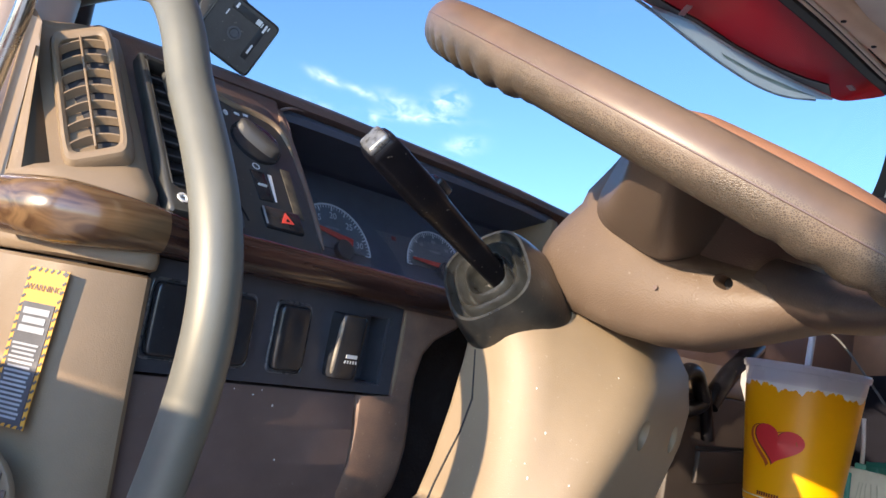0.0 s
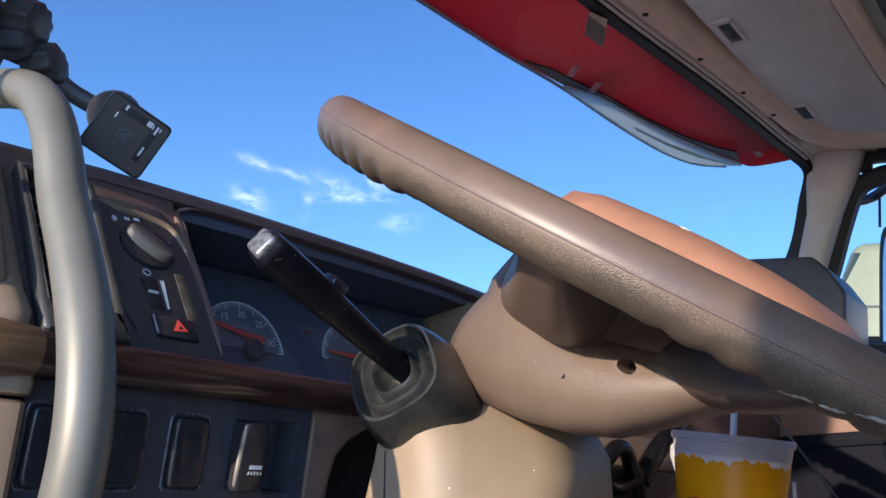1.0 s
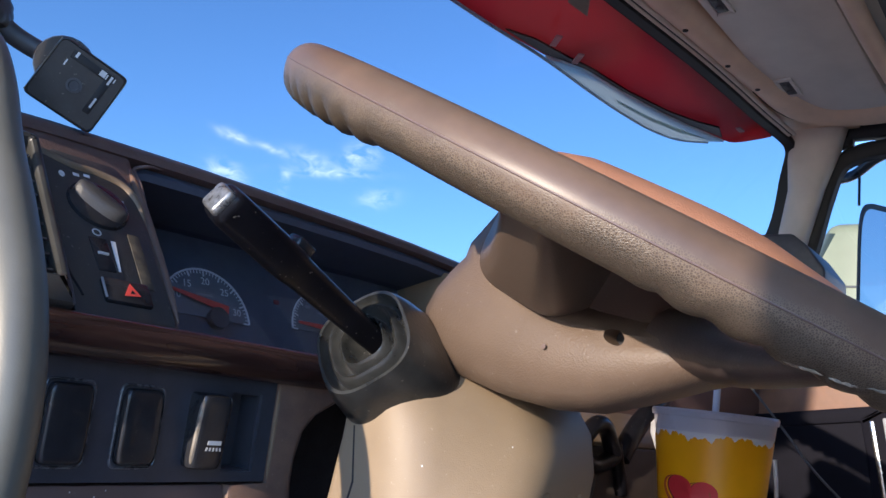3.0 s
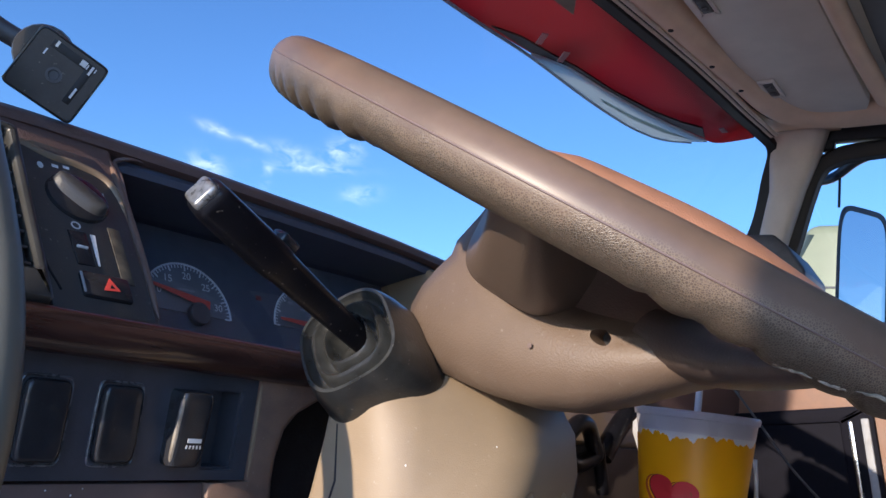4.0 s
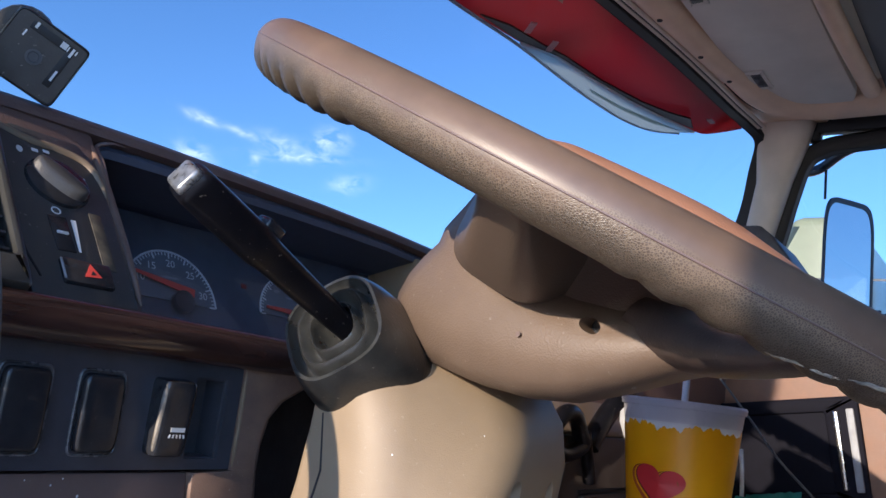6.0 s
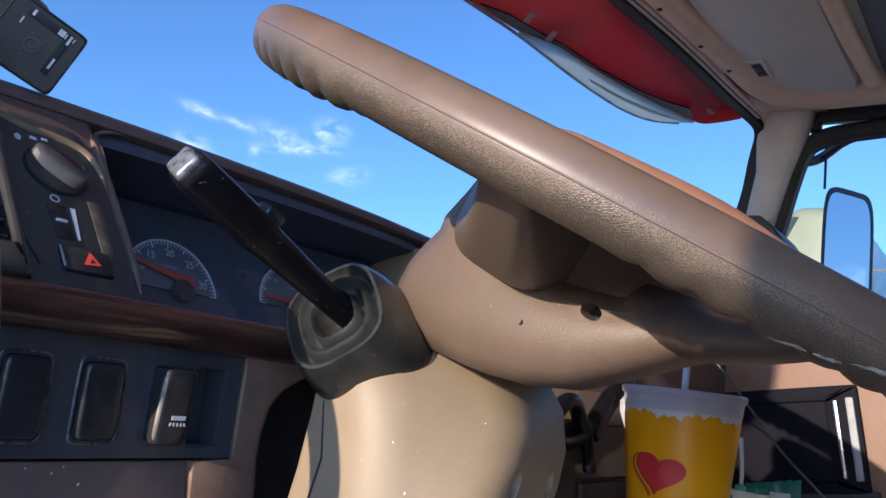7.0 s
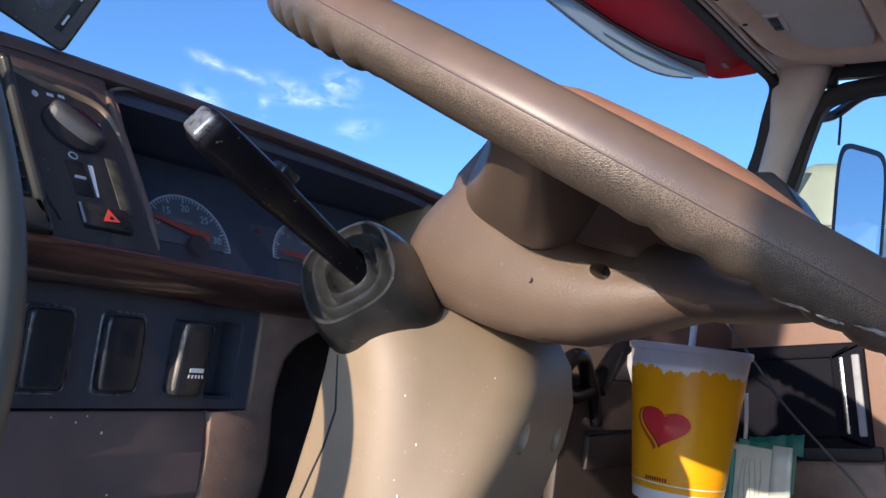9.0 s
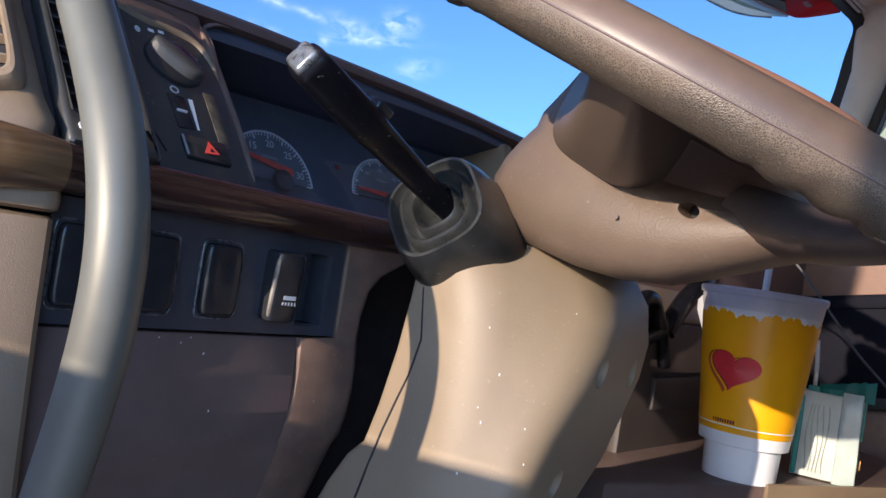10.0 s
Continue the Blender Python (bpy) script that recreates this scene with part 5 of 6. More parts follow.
for k, x in enumerate((0.2525, 0.2900, 0.3278)):
    ring = [[SWF @ Vector((x, 1.8260, z)) + p for p in superring((0, 0, 0), (1, 0, 0), (0, 0, 1), a, b, 9, 56)] for z, a, b in ((0.0028, 0.0130, 0.0208), (0.0037, 0.0127, 0.0205), (0.0040, 0.0122, 0.0200), (0.0036, 0.0117, 0.0195), (0.0012, 0.0114, 0.0192))]
    part("switch_frame", loft(ring, caps=False), FRAMEEDGE, sp)
    rock = [[SWF @ Vector((x, 1.8260, z)) + p for p in superring((0, 0, 0), (1, 0, 0), (0, 0, 1), a, b, 8, 56)] for z, a, b in ((-0.002, 0.0109, 0.0187), (0.0045, 0.0109, 0.0187), (0.0062, 0.0106, 0.0184), (0.0072, 0.0099, 0.0177), (0.0076, 0.0086, 0.0164), (0.0070, 0.004, 0.010))]
    part("rocker", loft(rock), GLOSSBLACK, sp, "blank black rocker switch")
rk = part("lit_rocker", loft([[SWF @ pose(0.3660, 1.8262, 0.0055, 5) @ p for p in superring((0, y, -0.002), (1, 0, 0), (0, 0, 1), 0.01025 * q, 0.0104 * q, 5.5, 48)] for y, q in ((-0.0193, 0.80), (-0.0186, 0.92), (-0.0168, 0.985), (-0.014, 1.0), (0.014, 1.0), (0.0168, 0.985), (0.0186, 0.92), (0.0193, 0.80))]), GLOSSBLACK, sp, "raised rocker switch with lamp symbol")
# sun glint on the left bevel, put in as a pale strip
part("glint_edge", tube([SWF @ pose(0.3660, 1.8262, 0.0055, 5) @ Vector((-0.0091, y, 0.0064)) for y in (-0.0165, -0.012, 0.0, 0.012, 0.0165)], lambda f: 0.0004 + 0.0010 * (1 - (2 * f - 1) ** 4), 8), WORNGLINT, rk, "pale edge with a painted highlight")
IM = SWF @ pose(0.3668, 1.8205, 0.01460, 5)
part("lamp_bar", rbox((0.0085, 0.0022, 0.0003), IM @ pose(0, 0, 0.0), 0), WHITE, rk, smooth=False)
bm = bmesh.new()
for k in range(5):
    rbox((0.0009, 0.0018, 0.0003), IM @ pose(-0.0042 + 0.0021 * k, -0.0033, 0, 0, 0, -20 + 10 * k), 0, bm=bm)
part("lamp_rays", bm, WHITE, rk, smooth=False)

# ---- grab handle ----
gh = thing("grab_handle", (0.206, 0.40, 1.95), "grey metal grab handle bent along the driver's doorway", "grab handle")
HP = [(0.2227, 0.5907, 2.0176), (0.2227, 0.5518, 2.0154), (0.2227, 0.5074, 2.0115), (0.2227, 0.4686, 2.0054), (0.2227, 0.4386, 1.9971), (0.2227, 0.4153, 1.9832), (0.2227, 0.3964, 1.9632), (0.2227, 0.3776, 1.9355),
      (0.2227, 0.3543, 1.9077), (0.2227, 0.3343, 1.8800), (0.2227, 0.3226, 1.8544), (0.2227, 0.3182, 1.8300), (0.2227, 0.3201, 1.8034), (0.2227, 0.3271, 1.7745), (0.2227, 0.3365, 1.7445), (0.2227, 0.3543, 1.6835), (0.2227, 0.3798, 1.6169), (0.2227, 0.4242, 1.5614), (0.2227, 0.4741, 1.5392)]
part("tube", tube(HP, 0.0107, 24, 6), STEEL, gh)
part("upper_foot", rbox((0.045, 0.022, 0.075), pose(0.225, 0.597, 2.018), 0.006, 3), BLACK, gh, "black plastic handle foot")
part("lower_foot", rbox((0.045, 0.022, 0.075), pose(0.225, 0.480, 1.539), 0.006, 3), BLACK, gh, "black plastic handle foot")


# ---- phone mount ----
pm = thing("phone_mount", (0.235, 0.54, 2.04), "black plastic phone mount with slotted plate on a jointed arm", "phone mount")
ea = Vector((0.0345, -0.0118, -0.0146)).normalized()
eb = Vector((0.0063, -0.0143, 0.0348))
eb = (eb - ea * eb.dot(ea)).normalized()
pmid = Vector((0.3042, 0.4988, 2.0122))
PM = frame_of(pmid, ea, eb)
if PM.col[2].xyz.y > 0:
    PM = frame_of(pmid, ea, -eb)
plate = part("plate", loft([superring(PM @ Vector((0, 0, z)), ea, PM.col[1].xyz, 0.0212 - i, 0.0202 - i, 13, 56) for z, i in ((-0.0125, 0.0022), (-0.0118, 0.0012), (0.0022, 0.0), (0.0030, 0.0004), (0.0032, 0.0009), (0.0026, 0.0014))]), RUBBER, pm)
part("recess_bar", rbox((0.0260, 0.0048, 0.0006), PM @ pose(0.0015, 0.0140, 0.0027), 0.0002), SEAL, plate)
part("recess_bar", rbox((0.0042, 0.0230, 0.0006), PM @ pose(0.0122, 0.0010, 0.0027), 0.0002), SEAL, plate)
# light on the plate's left edge, put in as a tan line
part("edge_lit", tube([PM @ Vector((-0.0205, y, 0.0022)) for y in (-0.0185, -0.006, 0.006, 0.0185)], 0.0006, 6), CAP, plate, "lit edge painted as a bright line")
# solid pale bars stand for sky brightness through the slots
for x, y, w, h in ((0.0078, 0.0142, 0.0036, 0.0036), (0.0104, 0.0138, 0.0008, 0.0030), (0.0130, 0.0130, 0.0014, 0.0056), (0.0150, 0.0143, 0.0007, 0.0026), (0.0126, -0.0034, 0.0013, 0.0066), (-0.0088, 0.0149, 0.0015, 0.0036), (-0.0118, 0.0076, 0.0009, 0.0040)):
    part("slot", rbox((w, h, 0.0006), PM @ pose(x, y, 0.0032), 0), MARK, plate, "pale bar painted as sky through a slot", smooth=False)
part("boss", loft([superring(PM @ Vector((-0.001, -0.001, z)), ea, PM.col[1].xyz, r, r, 2, 24) for z, r in ((0.003, 0.0045), (0.0036, 0.0045), (0.0036, 0.0030), (0.0031, 0.0026))]), BLACK, plate)
part("ball_nut", loft([superring(PM @ Vector((-0.012, 0.006, z)), ea, PM.col[1].xyz, r, r, 2, 20) for z, r in ((-0.003, 0.016), (-0.010, 0.017), (-0.018, 0.015), (-0.024, 0.010))]), DUSTBLACK, pm)
back = PM @ Vector((-0.012, 0.006, -0.022))
part("arm", tube([back, (0.279, 0.531, 2.0375), (0.2600, 0.5350, 2.0480), (0.243, 0.541, 2.052)], 0.0062, 14), BLACK, pm)
for c, r, n in (((0.2600, 0.534, 2.0490), 0.0135, 0), ((0.2420, 0.534, 2.0570), 0.0115, 1), ((0.2430, 0.531, 2.0700), 0.0140, 2)):
    axis = Vector((0.55, -0.75, 0.25 - 0.2 * n)).normalized()
    k1 = axis.orthogonal().normalized()
    k2 = axis.cross(k1)
    rings = []
    for h, q in ((-0.011, 0.72), (-0.009, 0.94), (-0.004, 1.0), (0.004, 1.0), (0.009, 0.94), (0.011, 0.72), (0.0115, 0.4)):
        rings.append([Vector(c) + axis * h + (k1 * math.cos(a) + k2 * math.sin(a)) * r * q * (1 + 0.06 * math.cos(9 * a)) for a in (2 * math.pi * k / 72 for k in range(72))])
    part("joint_knob", loft(rings), (DUSTBLACK, BLACK, DUSTBLACK)[n], pm)
part("bracket", rbox((0.030, 0.020, 0.045), pose(0.226, 0.545, 2.058, 0, 12, 0), 0.005, 3), BLACK, pm)

# ---- drink cup ----
CX, CY, CB, CT = 0.850, 0.3085, 1.7005, 1.8725


def cup_radius(z):
    return 0.0325 + 0.0015 * (z - CB) / 0.03 if z < 1.732 else (0.0405 + (0.0538 - 0.0405) * (z - 1.740) / (1.8725 - 1.740))


def cup_ring(z, extra=0.0, n=64):
    r = cup_radius(z) + extra
    return [Vector((CX + r * math.cos(2 * math.pi * k / n), CY + r * math.sin(2 * math.pi * k / n), z)) for k in range(n)]


def on_cup(angle, z, extra):
    r = cup_radius(z) + extra
    return Vector((CX + r * math.cos(angle), CY + r * math.sin(angle), z))


cup = thing("drink_cup", (CX, CY, CB), "large yellow and white soft-drink cup with lid and straw", "cup")
part("cup_body", loft([cup_ring(z) for z in (CB, 1.7015, 1.72, 1.731, 1.7325, 1.737, 1.745, 1.80, 1.866)]), CUPWHITE, cup, angle=30)
bm = bmesh.new()
cols = 220
low, high = [], []
for k in range(cols):
    a = 2 * math.pi * k / cols
    froth = 0.0044 * abs(math.sin(a * 8 + 0.6)) ** 0.6 + 0.0030 * abs(math.sin(a * 17 + 1.1)) ** 0.6 + 0.0022 * math.sin(a * 5 + 1) + 0.0014 * abs(math.sin(a * 37))
    zt = 1.8490 + froth - 0.005
    low.append(bm.verts.new(on_cup(a, 1.7435, 0.0004)))
    high.append(bm.verts.new(on_cup(a, zt, 0.0004)))
for k in range(cols):
    j = (k + 1) % cols
    bm.faces.new((low[k], low[j], high[j], high[k]))
part("yellow_print", bm, YELLOW, cup, "yellow printed band with frothy edge")
part("print_line", loft([[on_cup(2 * math.pi * k / 64, z, 0.0007) for k in range(64)] for z in (1.7490, 1.7500)], caps=False), CUPWHITE, cup)
bm = bmesh.new()
for k in range(9):
    a0 = radians(186 - 3.2 * k)
    q = [on_cup(a0, 1.7515, 0.0009), on_cup(a0 - radians(2.2), 1.7515, 0.0009), on_cup(a0 - radians(2.2), 1.7548, 0.0009), on_cup(a0, 1.7548, 0.0009)]
    bm.faces.new([bm.verts.new(p) for p in q])
part("slogan_bars", bm, HEARTLINE, cup, smooth=False)


def heart_shape(scale_x, scale_y, dx=0.0, dy=0.0):
    out = []
    for k in range(48):
        t = 2 * math.pi * k / 48
        x = 16 * math.sin(t) ** 3 / 17
        y = (13 * math.cos(t) - 5 * math.cos(2 * t) - 2 * math.cos(3 * t) - math.cos(4 * t)) / 17
        out.append((x * scale_x + dx, y * scale_y + dy))
    return out


def print_on_cup(shape, centre, z0, extra, lean):
    bm = bmesh.new()
    c, s = math.cos(radians(lean)), math.sin(radians(lean))
    verts = []
    for x, y in shape:
        x, y = x * c - y * s, x * s + y * c
        verts.append(bm.verts.new(on_cup(centre - x / cup_radius(z0), z0 + y, extra)))
    mid = bm.verts.new(on_cup(centre, z0, extra + 0.0003))
    for i in range(len(verts)):
        bm.faces.new((verts[i], verts[(i + 1) % len(verts)], mid))
    return bm


hc, hz0 = radians(179.5), 1.8005
part("heart_outline", print_on_cup(heart_shape(-0.0250, 0.0212, 0.0062, -0.0030), hc, hz0, 0.0008, 8), HEARTLINE, cup, smooth=False)
part("heart_back", print_on_cup(heart_shape(-0.0243, 0.0205, 0.0062, -0.0030), hc, hz0, 0.0011, 8), material("deep_orange_print", (0.55, 0.10, 0.03), 0.45), cup, "striped edge of the heart", smooth=False)
part("heart_stripe", print_on_cup(heart_shape(-0.0240, 0.0203, 0.0032, -0.0016), hc, hz0, 0.0014, 8), YELLOW, cup, smooth=False)
part("heart_line", print_on_cup(heart_shape(-0.0238, 0.0203, 0.0012, -0.0006), hc, hz0, 0.0017, 8), HEARTLINE, cup, smooth=False)
part("heart", print_on_cup(heart_shape(-0.0232, 0.0198, 0.0, 0.0), hc, hz0, 0.0020, 8), HEART, cup, "red heart print", smooth=False)
part("lid", loft([cup_ring(z, e) for z, e in ((1.8540, 0.0003), (1.8665, 0.0006), (1.8670, 0.0022), (1.8715, 0.0026), (1.8735, 0.0012), (1.8735, -0.003), (1.8700, -0.006), (1.8700, -0.03))]), LID, cup, "frosted plastic lid", angle=30)
part("straw", tube([(0.8500, 0.3080, 1.862), (0.8500, 0.3072, 1.90), (0.8500, 0.3065, 1.945)], 0.0032, 12), CUPWHITE, cup, "white drinking straw")

# ---- torn pack beside the cup ----
pk = thing("paper_pack", (0.958, 0.264, 1.7005), "crumpled white and teal paper pack with torn film top", "pack")
PK = Matrix.Translation((0.958, 0.2640, 1.7005)) @ pose(0, 0, 0, 0, 2, 12)
PW, PD, PH = 0.058, 0.033, 0.084


def crumpled(size, at, amount, cuts=3):
    """A box of card with dented faces."""
    bm = rbox(size, PK @ pose(*at), 0.0012)
    bmesh.ops.subdivide_edges(bm, edges=list(bm.edges), cuts=cuts, use_grid_fill=True)
    for v in bm.verts:
        v.co += noise.noise_vector(v.co * 60) * amount
    return bm


part("carton", crumpled((PD, PW, PH), (0, 0, PH / 2), 0.0018), PACKWHITE, pk, angle=30)
part("teal_end", crumpled((PD * 0.99, 0.0016, 0.040), (0, -PW / 2 - 0.0012, PH - 0.019), 0.0008), PACKTEAL, pk, "teal printed end panel", angle=30)
part("teal_side", crumpled((0.0012, 0.005, PH * 0.93), (-PD / 2 - 0.0012, PW / 2 - 0.003, PH * 0.48), 0.0008, 2), PACKTEAL, pk, "narrow teal side stripe", angle=30)
bm = bmesh.new()
rows = []
for f, h, lean in ((0.0, -0.004, 0.0), (0.5, 0.007, -0.002), (1.0, 0.014, 0.001)):
    row = []
    for j in range(15):
        y = -PW / 2 - 0.008 + (PW * 0.86) * j / 14
        tilt = 0.010 * (1 - j / 14)
        row.append(bm.verts.new(PK @ Vector((-PD / 2 + 0.004 + lean + 0.004 * noise.noise(Vector((y * 150, f, 0.3))), y, PH + h * (0.55 + 0.45 * abs(noise.noise(Vector((y * 90, 2.1, 0))))) + tilt * f))))
    rows.append(row)
for a, b in zip(rows, rows[1:]):
    for j in range(14):
        bm.faces.new((a[j], a[j + 1], b[j + 1], b[j]))
bmesh.ops.solidify(bm, geom=list(bm.faces), thickness=0.0004)
part("top_flap", bm, PACKTEAL, pk, "torn teal film flap standing up")
part("shoulder", crumpled((PD * 0.8, PW * 0.40, 0.007), (0, 0.010, PH + 0.002), 0.0014), PACKTEAL, pk, angle=30)
part("film", crumpled((0.0008, 0.019, PH + 0.006), (-PD / 2 - 0.0016, -PW / 2 + 0.010, PH / 2 + 0.002), 0.0009), FILM, pk, "clear wrinkled film strip", angle=30)
PALEPRINT = material("pale_print", (0.48, 0.52, 0.44), 0.6)
for k in range(5):
    path = [PK @ Vector((-PD / 2 - 0.0021, 0.0005 + 0.0042 * k + 0.0014 * math.sin(z * 90 + k), z)) for z in (0.006, 0.020, 0.034, 0.048, 0.062, 0.072)]
    part("print_line", tube(path, 0.0005, 5, 4), PALEPRINT, pk)
part("orange_mark", crumpled((0.006, 0.0008, 0.010), (0.002, -PW / 2 - 0.0022, 0.020), 0.0004, 1), ORANGE, pk)

# ---- centre console and tray ----
cc = thing("centre_console", (0.9, 0.5, 1.3), "dark brown centre console with tan top edge", "console")
part("console_body", rbox((0.46, 0.30, 0.62), pose(0.95, 0.60, 1.545), 0.012, 3), DASH, cc)
part("top_edge", rbox((0.40, 0.12, 0.016), pose(0.95, 0.505, 1.858), 0.005, 3), CAP, cc)
CONSOLE = material("black_brown_plastic", (0.060, 0.047, 0.042), 0.5, grain=0.15, grain_scale=1300, stain=0.2, scale=25, speck=0.06)
part("console_front", rbox((0.50, 0.012, 0.33), pose(1.045, 0.4115, 1.665), 0.003), CONSOLE, cc, "dark front panel")
part("sloped_top", prism([(0.4080, 1.829), (0.4070, 1.834), (0.4380, 1.905), (0.47, 1.905), (0.47, 1.829)], *YZ, (0.745, 0, 0), 0.30, 0.003), CAP, cc, "tan sloped top panel")
part("drawer_front", rbox((0.115, 0.008, 0.034), pose(0.905, 0.4040, 1.757), 0.003), CONSOLE, cc)
part("drawer_gap", rbox((0.118, 0.004, 0.003), pose(0.905, 0.4045, 1.7765), 0), DARK, cc, smooth=False)
part("console_base", rbox((0.40, 0.30, 0.45), pose(0.93, 0.60, 1.43), 0.01), BLACK, cc)
tray = thing("tray", (0.9, 0.35, 1.4), "dark tray with a tan sunlit edge holding cup and pack", "tray")
part("tray_top", prism([(0.675, 0.352), (0.99, 0.2145), (1.10, 0.165), (1.25, 0.30), (1.15, 0.452), (0.735, 0.452)], (1, 0, 0), (0, 1, 0), (0, 0, 1), (0, 0, 1.650), 0.050, 0.004), DASH, tray)
part("tray_edge", prism([(0.835, 0.2760), (1.105, 0.158), (1.105, 0.1645), (0.838, 0.2810)], (1, 0, 0), (0, 1, 0), (0, 0, 1), (0, 0, 1.60), 0.1035, 0.002), CAP, tray)
part("tray_leg", rbox((0.16, 0.16, 0.45), pose(0.98, 0.35, 1.425), 0.01), BLACK, tray)

# ---- black clip, cords and small things ----
clip = thing("cord_clip", (0.8, 0.42, 1.83), "black plastic loop clip hanging on the console", "clip")
part("loop", tube([(0.770, 0.3985, 1.836), (0.786, 0.3960, 1.850), (0.806, 0.3960, 1.849), (0.824, 0.3975, 1.833), (0.834, 0.3990, 1.822), (0.815, 0.4000, 1.815), (0.795, 0.4000, 1.812), (0.777, 0.3995, 1.818), (0.770, 0.3985, 1.836)], 0.0080, 12), STALK, clip)
part("tail", tube([(0.836, 0.3990, 1.834), (0.846, 0.3995, 1.815), (0.856, 0.4000, 1.797), (0.861, 0.4005, 1.786)], 0.0066, 12), STALK, clip)
part("strap", loft([superring((x, y, z), (1, 0, 0), (0, 1, 0), a, 0.0035, 3, 20) for x, y, z, a in ((0.790, 0.4000, 1.816, 0.016), (0.782, 0.4010, 1.79, 0.018), (0.775, 0.4020, 1.762, 0.018))]), DUSTBLACK, clip)
ho = thing("handset_holder", (0.86, 0.4060, 1.85), "black curved handset holder beside the cup", "holder")
part("hook", tube([(0.853, 0.4010, 1.820), (0.862, 0.3990, 1.834), (0.884, 0.3970, 1.856), (0.912, 0.3960, 1.873), (0.95, 0.40, 1.890)], 0.0105, 14), STALK, ho)
co = thing("power_cord", (1.0, 0.3, 1.8), "thin black power cord hanging across the console", "cord")
part("cord", tube([(1.0, 0.36, 1.93), (1.0, 0.3293, 1.9128), (1.0, 0.290, 1.868), (1.0, 0.2571, 1.8282), (1.0, 0.2107, 1.7852), (1.0, 0.1738, 1.7492), (1.02, 0.15, 1.702)], 0.0013, 8), material("grey_cord", (0.10, 0.10, 0.10), 0.5), co)
wrap = thing("plastic_wrapper", (CX + 0.02, CY + 0.05, CB), "crumpled clear plastic wrapper standing behind the cup", "wrapper")
back, left = Vector((0.944, 0.330, 0)), Vector((-0.330, 0.944, 0))
rings = []
for z, a, b in ((1.7005, 0.012, 0.026), (1.735, 0.014, 0.028), (1.775, 0.016, 0.034), (1.805, 0.018, 0.043), (1.832, 0.022, 0.0535), (1.848, 0.025, 0.0600), (1.858, 0.028, 0.0605), (1.868, 0.032, 0.053)):
    row = [Vector((CX, CY, z)) + left * (a + (b - a) * q) + back * (0.048 + 0.004 * math.sin(9 * q + 70 * z)) for q in (k / 8 for k in range(9))]
    rings.append(row + [p + back * 0.0015 for p in reversed(row)])
part("wrapper", loft(rings), CLIPWHITE, wrap, angle=25)
pen = thing("stylus", (1.0, 0.29, 1.76), "pale slim stylus standing by the console", "stylus")
part("barrel", tube([(0.99, 0.2890, 1.7005), (0.99, 0.2905, 1.795), (0.99, 0.2935, 1.835)], 0.0022, 10), MARK, pen)

# ---- passenger side of the dash ----
pd = thing("passenger_dash", (1.5, 0.6, 1.5), "brown passenger side of the dashboard, partly sunlit", "dashboard")
PDM = material("warm_brown_plastic", (0.205, 0.098, 0.056), 0.5, grain=0.3, grain_scale=800, stain=0.15)
part("face", prism([(0.05, 1.45), (0.05, 1.93), (0.10, 1.985), (0.55, 1.992), (0.55, 1.45)], (0, 1, 0), (0, 0, 1), (1, 0, 0), (1.345, 0, 0), 0.25, 0.02, 4), PDM, pd)
part("top", prism([(0.42, 1.5), (0.42, 1.97), (0.47, 1.995), (1.02, 1.965), (1.02, 1.5)], (0, 1, 0), (0, 0, 1), (1, 0, 0), (0.78, 0, 0), 1.18, 0.02, 4), DASH_TOP, pd)
rad = thing("display_unit", (1.3, 0.32, 1.83), "dark display unit with bright metal side bars", "display")
DM = frame_of((1.3385, 0.322, 1.832), Vector((0, -1, 0.17)), (0, 0.17, 1))
part("bezel", framed((-0.105, -0.072, 0.095, 0.072), (-0.088, -0.055, 0.052, 0.052), DM, 0.012, bevel=0.003), SCREEN, rad)
part("screen", rbox((0.15, 0.115, 0.004), DM @ pose(-0.018, -0.002, 0.005), 0.001), SCREEN, rad)
part("side_bar", rbox((0.007, 0.105, 0.016), DM @ pose(0.066, 0.0, 0.010), 0.002), CHROME, rad)
part("side_bar", rbox((0.010, 0.110, 0.010), DM @ pose(0.084, 0.0, 0.010), 0.002), FAINT, rad)
part("lower_panel", rbox((0.215, 0.14, 0.020), DM @ pose(0.0, -0.158, 0.002), 0.006, 3), CORNER, rad, "dark brown panel under the screen")
part("lower_shelf", rbox((0.21, 0.020, 0.010), DM @ pose(0, -0.078, 0.006), 0.003), SEAL, rad)
bx = thing("dash_box", (1.86, 0.52, 1.99), "dark sloped box on the passenger end of the dash", "box")
part("box", prism([(0.66, 1.98), (0.66, 2.264), (0.494, 2.264), (0.466, 2.240), (0.430, 2.190), (0.425, 1.98)], (0, 1, 0), (0, 0, 1), (1, 0, 0), (1.75, 0, 0), 0.185, 0.006, 3), BLACK, bx)

# ---- red sun visor outside over the windscreen ----
ev = thing("exterior_visor", (1.1, 0.75, 2.56), "red exterior sun visor with pale teal lens over the windscreen", "sun visor")
EDGE = [(0.10, 0.72), (0.14, 0.82), (0.30, 0.885), (0.75, 0.905), (1.133, 0.887), (1.345, 0.862), (1.39, 0.842), (1.44, 0.822), (1.561, 0.806), (1.706, 0.778), (1.807, 0.751), (1.925, 0.712), (1.958, 0.690), (1.955, 0.64), (1.945, 0.600)]
fine = [p.xy for p in smooth_path([(x, y, 0) for x, y in EDGE], 5)]
inner = [Vector((max(0.12, min(1.93, p.x * 0.985 + 0.015)), 0.602)) for p in fine]
bm = bmesh.new()
rows = []
